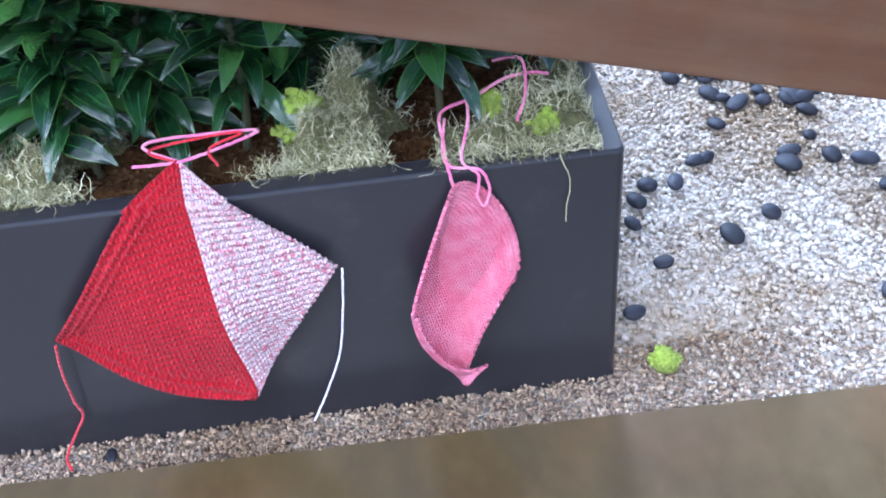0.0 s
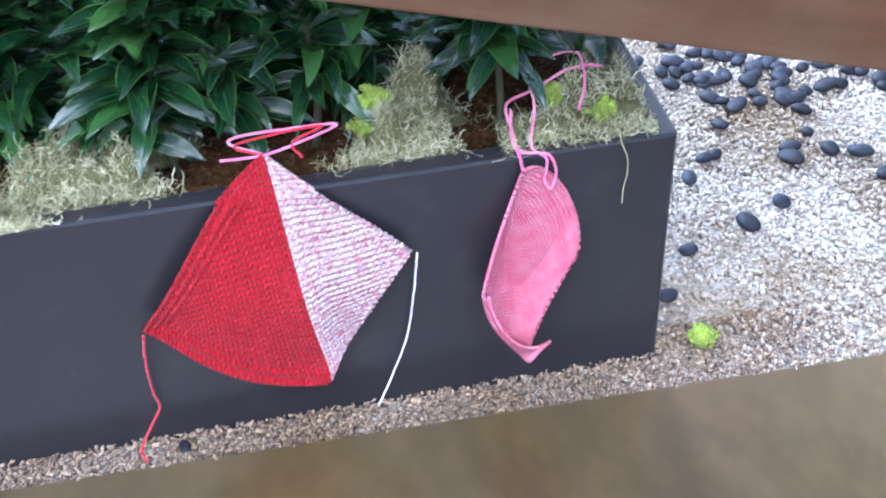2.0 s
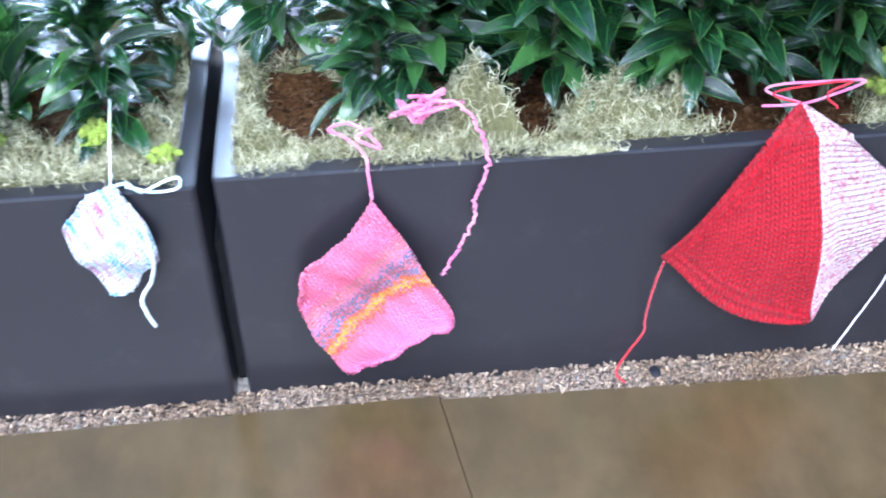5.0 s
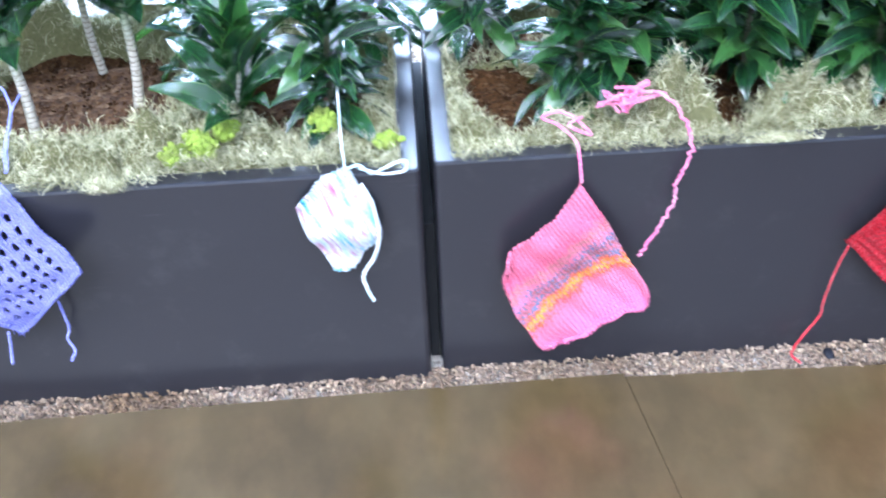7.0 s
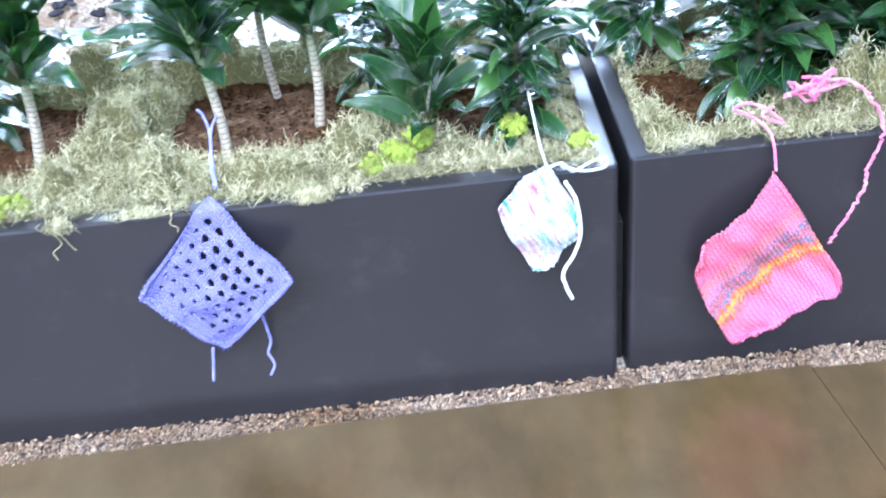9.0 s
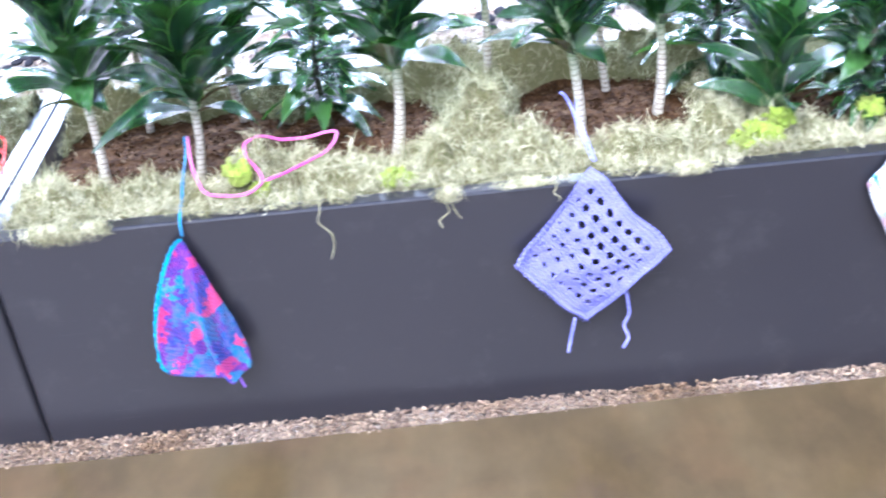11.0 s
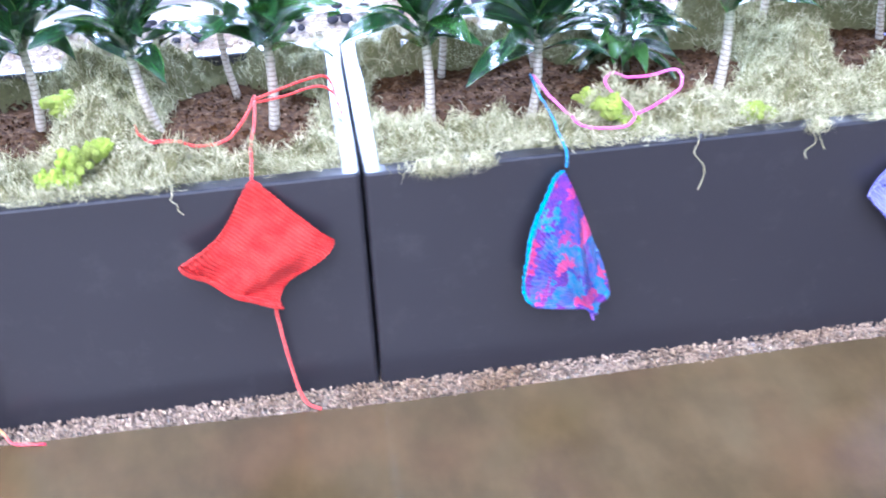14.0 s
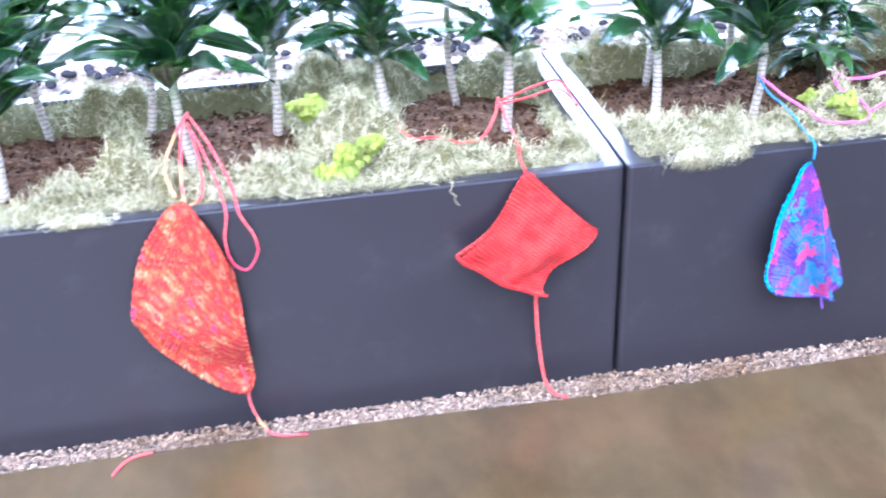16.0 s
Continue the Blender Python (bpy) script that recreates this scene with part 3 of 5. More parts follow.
def bed(x0, x1, y0):
    """The soil and the moss of one planter."""
    a, b, c, d = x0 + 0.036, y0 + 0.036, x1 - 0.036, y0 + 0.574
    nx, ny = int((c - a) / 0.008), int((d - b) / 0.008)
    xs, ys = np.linspace(a, c, nx), np.linspace(b, d, ny)
    v = [(x, y, 0.408 + 0.010 * noise.noise(Vector((x * 25, y * 25, 0))) + 0.006 * noise.noise(Vector((x * 80, y * 80, 5)))) for y in ys for x in xs]
    f = [(j * nx + i, j * nx + i + 1, (j + 1) * nx + i + 1, (j + 1) * nx + i) for j in range(ny - 1) for i in range(nx - 1)]
    tagged(new("potting_soil", mesh_of("potting_soil", v, f, SOIL)), "dark brown bark soil filling the planter", "soil", kind="stuff")
    # the matted underside of the moss, coloured dark for the shade between strands
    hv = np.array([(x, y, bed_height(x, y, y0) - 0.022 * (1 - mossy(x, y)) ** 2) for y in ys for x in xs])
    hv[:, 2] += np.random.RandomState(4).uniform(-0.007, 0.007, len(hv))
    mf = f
    # loose curly strands
    rng = np.random.RandomState(int(abs(x0) * 100))
    lo = max(x0, -4.75)
    n = int((x1 - lo) * 56000)
    px, py = rng.uniform(lo + 0.03, x1 - 0.03, n), y0 + 0.03 + 0.545 * rng.beta(0.9, 0.95, n)
    ok = np.array([mossy(x, y) > rng.uniform(0.1, 0.6) for x, y in zip(px, py)])
    # none over the corners of the squares that lie across the rim
    for cx, half, reach in ((-0.600, 0.075, 0.09), (-2.188, 0.035, 0.05), (-3.429, 0.03, 0.05), (-4.02, 0.04, 0.05)):
        ok &= ~((np.abs(px - cx) < half) & (py - y0 < reach))
    px, py = px[ok], py[ok]
    # it spills over the front rim in places
    spill = np.array([noise.noise(Vector((x * 3.1, 0.0, 9.0))) > 0.02 for x in px])
    near = (py - y0 < 0.06) & spill
    py[near] -= 0.022
    n, K = len(px), 6
    pz = np.array([bed_height(x, y, y0) for x, y in zip(px, py)])
    over = py - y0 < 0.05
    pz[over] = np.maximum(pz[over], 0.458)
    bank = np.array([mossy(x, y) for x, y in zip(px, py)]) < 0.85
    pz = np.where(bank & ~over, 0.412 + (pz - 0.412) * rng.uniform(0.0, 1.0, n), pz)
    head = np.array([7.0 * noise.noise(Vector((x * 30, y * 30, 6.0))) for x, y in zip(px, py)]) + rng.normal(0, 1.6, n)
    step = rng.uniform(0.0024, 0.0072, n)
    curl = rng.normal(0, 0.85, n)
    rise = rng.normal(0.65, 0.75, n)
    pts = np.zeros((n, K, 3))
    pos = np.stack([px, py, pz + rng.uniform(-0.004, 0.014, n)], 1)
    for k in range(K):
        pts[:, k] = pos
        pos = pos + np.stack([np.cos(head) * np.cos(rise), np.sin(head) * np.cos(rise), np.sin(rise)], 1) * step[:, None]
        head = head + curl + rng.normal(0, 0.35, n)
        rise = np.clip(rise - 0.14 + rng.normal(0, 0.3, n), -1.0, 1.2)
    # strands rest on the rim and do not pass through it
    front = pts[:, :, 1] < y0 + 0.036
    pts[:, :, 2] = np.where(front, np.maximum(pts[:, :, 2], 0.4585), pts[:, :, 2])
    pts[:, :, 1] = np.maximum(pts[:, :, 1], y0 - 0.006)
    pts[:, :, 0] = np.clip(pts[:, :, 0], x0 + 0.03, x1 - 0.03)
    # tufts that hang over the front rim
    for sx, half, drop in ((-3.10, 0.055, 0.040), (-3.03, 0.020, 0.025), (-2.43, 0.018, 0.030), (-2.02, 0.030, 0.022), (-2.30, 0.04, 0.012), (-4.2, 0.05, 0.02), (-0.95, 0.05, 0.010)):
        if not x0 < sx < x1:
            continue
        k = int(9000 * half)
        tuft = np.zeros((k, K, 3))
        x, a = rng.normal(sx, half * 0.5, k), rng.uniform(0, 1, k)
        for j in range(K):
            s = j / (K - 1)
            tuft[:, j, 0] = x + 0.010 * np.sin(6 * s + 9 * a) * s + rng.normal(0, 0.0012, k)
            tuft[:, j, 1] = y0 + 0.020 * (1 - s) * a - 0.004 - 0.010 * np.sin(np.pi * s) * rng.uniform(0.2, 1, k)
            tuft[:, j, 2] = 0.468 + 0.006 * a - np.maximum(0, s - 0.25) * drop * rng.uniform(0.2, 1.3, k)
        tuft[:, :, 1] = np.where(tuft[:, :, 2] < 0.459, np.minimum(tuft[:, :, 1], y0 - 0.003), tuft[:, :, 1])
        pts = np.concatenate([pts, tuft])
    n = len(pts)
    tan = np.gradient(pts, axis=1)
    tan /= np.linalg.norm(tan, axis=2, keepdims=True) + 1e-9
    ref = rng.normal(size=(n, 1, 3))
    s1 = np.cross(tan, ref / np.linalg.norm(ref, axis=2, keepdims=True))
    s1 /= np.linalg.norm(s1, axis=2, keepdims=True) + 1e-9
    rad = rng.uniform(0.00025, 0.00072, (n, 1, 1)) * np.array((0.6, 1, 1, 1, 0.8, 0.3))[None, :, None]
    sv = np.stack([pts - rad * s1, pts + rad * s1], 2).reshape(n, K * 2, 3)
    one = np.array([(k * 2, k * 2 + 1, k * 2 + 3, k * 2 + 2) for k in range(K - 1)])
    base = len(hv)
    sf = one[None] + (base + np.arange(n) * K * 2)[:, None, None]
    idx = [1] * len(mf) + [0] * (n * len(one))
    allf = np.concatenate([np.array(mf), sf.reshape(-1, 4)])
    me = mesh_of("moss", np.concatenate([hv, sv.reshape(-1, 3)]), allf, [MOSS, MOSS_SHADED], idx=idx)
    tagged(new("moss", me), "pale dry curly moss spread over the planter soil", "moss", kind="stuff")


# ---------------- plants ----------------
def leaf_mesh(seed, length, width, droop, fold):
    rng = random.Random(seed)
    n, verts, uv = 7, [], []
    for i in range(n + 1):
        s = i / n
        w = width * (math.sin(math.pi * min(1, s * 0.93 + 0.07)) ** 0.75) * (1 - 0.25 * s) * (0.55 + 0.45 * min(1, s * 3)) if i < n else 0.0008
        x = length * s * (1 - 0.10 * droop * s)
        z = -droop * length * 0.55 * s * s + 0.12 * length * math.sin(s * 2.4)
        wave = 0.10 * width * math.sin(s * 9 + seed)
        for j, side in enumerate((-1, -0.5, 0, 0.5, 1)):
            verts.append((x, side * w / 2, z + fold * abs(side) * w * 0.5 + wave * side * rng.uniform(0.6, 1.0) * s))
            uv.append((0.5 + side / 2, s))
    faces = [(i * 5 + j, i * 5 + j + 1, i * 5 + j + 6, i * 5 + j + 5) for i in range(n) for j in range(4)]
    return mesh_of("leaf", verts, faces, LEAF, uvs={"UVMap": uv})


LEAVES = [leaf_mesh(s, random.uniform(0.135, 0.190), random.uniform(0.045, 0.060), random.uniform(0.05, 0.5), random.uniform(0.2, 0.45)) for s in range(9)]


def dracaena(x, y, lean, z_leaf, top, count, spread=1.0, radius=0.010, seed=0, label="", front=-0.02, bushy=False):
    """A cane with whorls of leaves from z_leaf up to top."""
    rng = random.Random(seed)
    root = new("dracaena_plant")
    root.location = (x, y, 0.40)
    ax, ay = lean
    kink = rng.uniform(0.008, 0.018) * rng.choice((-1, 1))
    pts = [(ax * s + kink * math.sin(s * 5), ay * s, (top - 0.40) * s) for s in (0, 0.2, 0.45, 0.7, 1.0)]
    line = spline(pts, 5)
    r = [radius * (1.15 - 0.55 * i / (len(line) - 1)) for i in range(len(line))]
    v, f, uv = tube(line, radius, 9, r)
    trunk = new("trunk", mesh_of("trunk", v, f, STEM if bushy else CANE, uvs={"UVMap": uv}))
    trunk.parent = root
    turn = rng.uniform(0, 360)
    for i in range(count):
        s = (i + 0.5) / count
        z = z_leaf + (top - z_leaf) * s
        k = (z - 0.40) / (top - 0.40)
        cx, cy = ax * k + kink * math.sin(k * 5), ay * k
        turn += 137.5 + rng.uniform(-22, 22)
        up = (8 + 56 * s ** 1.2 if bushy else 29 + 46 * s) + rng.uniform(-22, 18) - (10 if s < 0.12 and bushy else 0)
        size = spread * rng.uniform(0.72, 1.15) * (1.0 if s < 0.85 else 0.75)
        # leaves that would reach far over the front rim turn shorter
        if math.sin(radians(turn)) < -0.3 and y + cy - 0.14 * size < front:
            size *= 0.78
        leaf = new("leaf", LEAVES[rng.randrange(len(LEAVES))])
        leaf.parent = root
        leaf.matrix_basis = pose(cx, cy, z - 0.40, 0, 0, turn) @ pose(0, 0, 0, rng.uniform(-25, 25), -up, 0) @ Matrix.Diagonal((size, size * rng.uniform(0.85, 1.15), size, 1))
    return tagged(root, label, "plant", "dracaenas in the planters")


def lime_clump(x, y, z, r, seed, label, tall=0.7):
    """A lobed cushion of bright reindeer moss."""
    rng = random.Random(seed)
    bm = bmesh.new()
    for k in range(34 if tall < 0.8 else 90):
        a, e = rng.uniform(0, 6.28), rng.uniform(0.0, 1.3)
        d = 0 if k == 0 else r * rng.uniform(0.45, 1.0)
        m = Matrix.Translation((d * math.cos(a) * math.cos(e), d * math.sin(a) * math.cos(e), r * 0.45 * tall / 0.7 + d * math.sin(e if tall < 0.8 else e * rng.choice((1, 1, -0.5))) * tall))
        bmesh.ops.create_icosphere(bm, subdivisions=2 if k == 0 else 1, radius=r * ((0.60 if tall < 0.8 else 0.85) if k == 0 else rng.uniform(0.13, 0.30 if tall < 0.8 else 0.19)), matrix=m)
    for v in bm.verts:
        v.co += v.co.normalized() * r * 0.22 * noise.noise(v.co * (2.6 / r) + Vector((seed, 0, 0)))
        v.co += v.co.normalized() * r * 0.12 * noise.noise(v.co * (7.0 / r))
    ob = part("reindeer_moss", bm, LIME, None)
    ob.location = (x, y, z)
    return tagged(ob, label, "moss", "lime moss clumps")


def pebble_mesh(seed):
    rng = random.Random(seed)
    bm = bmesh.new()
    bmesh.ops.create_icosphere(bm, subdivisions=3, radius=1)
    a, b, c = rng.uniform(0.021, 0.030), rng.uniform(0.015, 0.021), rng.uniform(0.010, 0.014)
    for v in bm.verts:
        q = v.co.copy()
        k = 1 + 0.13 * noise.noise(q * 0.9 + Vector((seed * 3.1, 0, 0)))
        v.co = Vector((q.x * a, q.y * b, q.z * c)) * k
    me = bpy.data.meshes.new("black_pebble")
    bm.to_mesh(me)
    bm.free()
    me.materials.append(PEBBLE)
    me.polygons.foreach_set("use_smooth", [True] * len(me.polygons))
    return me


# ---------------- knitting ----------------
def patch(T, R, B, L, shape, n=44, thick=0.0045, hole=None, curve=(0, 0, 0, 0), materials=None, lip=0.0025, face=0.0, stitch=(0.0075, 0.0055), relief=0.0016, diag=False, ribs=False, blunt=0.0, hem=(0, 0)):
    """A square of knitting hung by its corner T. u runs from T to R, v from T to L. shape(u, v) adds an offset; curve bows the edges TR, RB, BL, LT inwards (by one depth, or by one at each third); hem turns the edge BL over to the front, by its width at L and at B; hole(u, v) leaves gaps."""
    T, R, B, L = (np.array(p, float) for p in (T, R, B, L))
    mid = (T + R + B + L) / 4
    side = (np.linalg.norm(R - T) + np.linalg.norm(L - T) + np.linalg.norm(B - R) + np.linalg.norm(B - L)) / 4
    bows = [c if isinstance(c, tuple) else (c * 0.593, c * 0.593) for c in curve]
    bend = lambda k, s: 6.75 * s * (1 - s) * (bows[k][0] * (1 - s) + bows[k][1] * s)
    front, uv, uv2 = [], [], []
    for j in range(n + 1):
        for i in range(n + 1):
            u, v = i / n, j / n
            p = (1 - u) * (1 - v) * T + u * (1 - v) * R + u * v * B + (1 - u) * v * L
            bow = bend(0, u) * (1 - v) ** 3 + bend(1, v) * u ** 3 + bend(2, u) * v ** 3 + bend(3, v) * (1 - u) ** 3
            p = p + (mid - p) * bow
            c = min(math.hypot(1 - u, v), math.hypot(1 - u, 1 - v), math.hypot(u, 1 - v))
            p = p + (mid - p) * blunt * max(0.0, 1 - c / 0.22) ** 1.5
            p = p + np.array(shape(u, v))
            over = v - 1 + hem[0] * (1 - u) + hem[1] * u
            if over > 0 and hem[1]:
                roll = min(1.0, over / 0.04)
                p = p - ((1 - u) * (L - T) + u * (B - R)) * over * (1 + roll) * 0.97
                p[1] -= 0.016 * math.sin(roll * math.pi / 2) + 0.05 * over
            e = min(u, v, 1 - u, 1 - v)
            if e < 0.035:
                p = p + np.array((0, -lip, 0))
            if e == 0:
                k = i if j in (0, n) else j
                p = p + (mid - p) * 0.018 * abs(math.sin(math.pi * k * side / n / 0.011))
            # in front of the wall; what is longer lies back over the rim
            near = face - 0.010
            if p[2] > 0.46:
                d = p[2] - 0.46
                p[1] = near + 0.95 * d
                p[2] = 0.463 + 0.25 * d
            else:
                s = min(1.0, (0.46 - p[2]) / 0.22)
                p[1] = min(near + (p[1] - near) * s * (2 - s), face - 0.008)
            front.append(p)
            uv.append((u * side, v * side))
            uv2.append((u, v))
    front = np.array(front).reshape(n + 1, n + 1, 3)
    du, dv = np.gradient(front, axis=1), np.gradient(front, axis=0)
    nrm = np.cross(du, dv)
    nrm /= np.linalg.norm(nrm, axis=2, keepdims=True) + 1e-9
    if nrm[n // 2, n // 2, 1] > 0:
        nrm = -nrm
    flat = np.array(uv).reshape(n + 1, n + 1, 2)
    sx, sy = flat[..., 0], flat[..., 1]
    if diag:
        sx, sy = (sx - sy) * 0.7071, (sx + sy) * 0.7071
    tri = np.abs((sx / stitch[0] + 0.5) % 1.0 - 0.5)
    high = (0.5 + 0.5 * np.sin(6.2832 * (sy / stitch[1] + 1.1 * tri))) * np.minimum(4 * tri, 1) * np.minimum(5 * (0.5 - tri), 1)
    if ribs:
        rim = np.minimum(flat[..., 0], side - flat[..., 1])
        high = np.where((rim < 0.026) & (flat[..., 1] > flat[..., 0]), 0.9 + 0.9 * np.sin(rim / 0.012 * 6.2832), high)
    back = front - nrm * thick
    front = front + nrm * (relief * high)[..., None]
    N = (n + 1) ** 2
    live = np.array([[not (hole and hole((i + 0.5) / n, (j + 0.5) / n)) for i in range(n)] for j in range(n)])
    faces = []
    at = lambda i, j: j * (n + 1) + i
    for j in range(n):
        for i in range(n):
            if not live[j, i]:
                continue
            a, b, c, d = at(i, j), at(i + 1, j), at(i + 1, j + 1), at(i, j + 1)
            faces.append((a, d, c, b))
            faces.append((a + N, b + N, c + N, d + N))
            for (p, q), (oi, oj) in (((a, b), (i, j - 1)), ((b, c), (i + 1, j)), ((c, d), (i, j + 1)), ((d, a), (i - 1, j))):
                if not (0 <= oi < n and 0 <= oj < n and live[oj, oi]):
                    faces.append((p, q, q + N, p + N))
    return mesh_of("knitted_square", np.concatenate([front.reshape(-1, 3), back.reshape(-1, 3)]), faces, materials, uvs={"UVMap": uv * 2, "patch": uv2 * 2})


def hung(name, me, label, category="knitted square", shift=0.0):
    root = tagged(new(name), label, category, "knitted squares hung on the planters")
    root.location.x = shift
    body = new("knitting", me)
    body.parent = root
    return root


# ---------------- the place ----------------
build_ground()
stones("gravel_strip", 56000, (-4.9, -0.125, 0.6, 0.06), (0.0018, 0.0042), (-0.006, 0.003), 1, "brown and cream gravel between walkway and planters", lambda c: on_gravel(c) & fades(c, 0.5) & ((c[:, 0] > 0) | (c[:, 1] < 0)), GRAVEL_DIRTY)
stones("gravel_field", 38000, (0.0, -0.13, 1.25, 1.5), (0.0026, 0.0054), (-0.010, 0.001), 2, "cream, white and grey gravel beside the end planter", lambda c: on_gravel(c) & ~fades(c, 0.5))
stones("gravel_behind", 4000, (-5.0, 0.62, 0.0, 2.1), (0.006, 0.010), (-0.012, 0.001), 3, "pale gravel behind the planters")
for x0, x1, y0, label in PLANTERS:
    planter(x0, x1, y0, label=label)
    bed(x0, x1, y0)

# an added dark filler, in place of the shade in the joint between two planters
joint = part("joint_strip", box_bm(-1.5225, 0.045, -0.02, -1.5045, 0.585, 0.30), GAP_SHADE, None)
tagged(joint, "added black filler standing for the shade in the gap between two planters", "joint strip", kind="structure")

# bark chips on the bare soil
stones("bark_chips", 14000, (-4.7, 0.05, -0.04, 0.55), (0.0012, 0.0042), (0.404, 0.414), 8, "loose dark bark chips on the soil", lambda c: np.array([mossy(p[0], p[1]) < 0.3 and all(abs(p[0] - g) > 0.05 for g in (-1.513, -3.242)) for p in c]), SOIL)

# a low pale ledge behind the gravel
ledge = new("ledge")
tagged(ledge, "low pale ledge along the gravel's far side", "ledge", kind="structure")
part("plinth", box_bm(-9, 2.02, -0.02, 6, 2.9, 0.06, 0.005), LEDGE, ledge)
part("coping", box_bm(-9, 2.00, 0.06, 6, 2.96, 0.30, 0.008), LEDGE, ledge)

# the wall that closes the place behind, with its high window
wall = tagged(new("wall_north"), "plain pale wall behind the gravel with a high window", "wall", kind="structure")
WX0, WX1, WZ0, WZ1 = WINDOW
for x0, x1, z0, z1 in ((-14, WX0, -0.02, 7.4), (WX1, 9, -0.02, 7.4), (WX0, WX1, -0.02, WZ0), (WX0, WX1, WZ1, 7.4)):
    part("wall_piece", box_bm(x0, 6.6, z0, x1, 6.85, z1), LEDGE, wall)
window = tagged(new("window_1"), "high wide window with slim dark frame", "window", kind="structure")
for x in (WX0 + 0.03, (2 * WX0 + WX1) / 3, (WX0 + 2 * WX1) / 3, WX1 - 0.03):
    part("mullion", box_bm(x - 0.03, 6.63, WZ0, x + 0.03, 6.70, WZ1), PLANTER, window)

# the timber rail that slopes past the end planter
rail = tagged(new("timber_rail"), "broad brown timber rail sloping past the planter's end", "rail")
RAIL_Y, RAIL_SLOPE = -0.125, -0.2885
board = part("board", box_bm(-0.16, -0.02, 0.0, 2.9, 0.02, 0.34, 0.004), WOOD, rail)
board.matrix_basis = pose(-0.62, RAIL_Y, 0.966 + RAIL_SLOPE * 0.38, 0, math.degrees(math.atan(-RAIL_SLOPE)), 0)
part("post", box_bm(1.26, RAIL_Y + 0.02, -0.02, 1.35, RAIL_Y + 0.11, 0.56, 0.005), WOOD, rail)
part("post", box_bm(1.86, RAIL_Y + 0.02, -0.02, 1.95, RAIL_Y + 0.11, 0.40, 0.005), WOOD, rail)

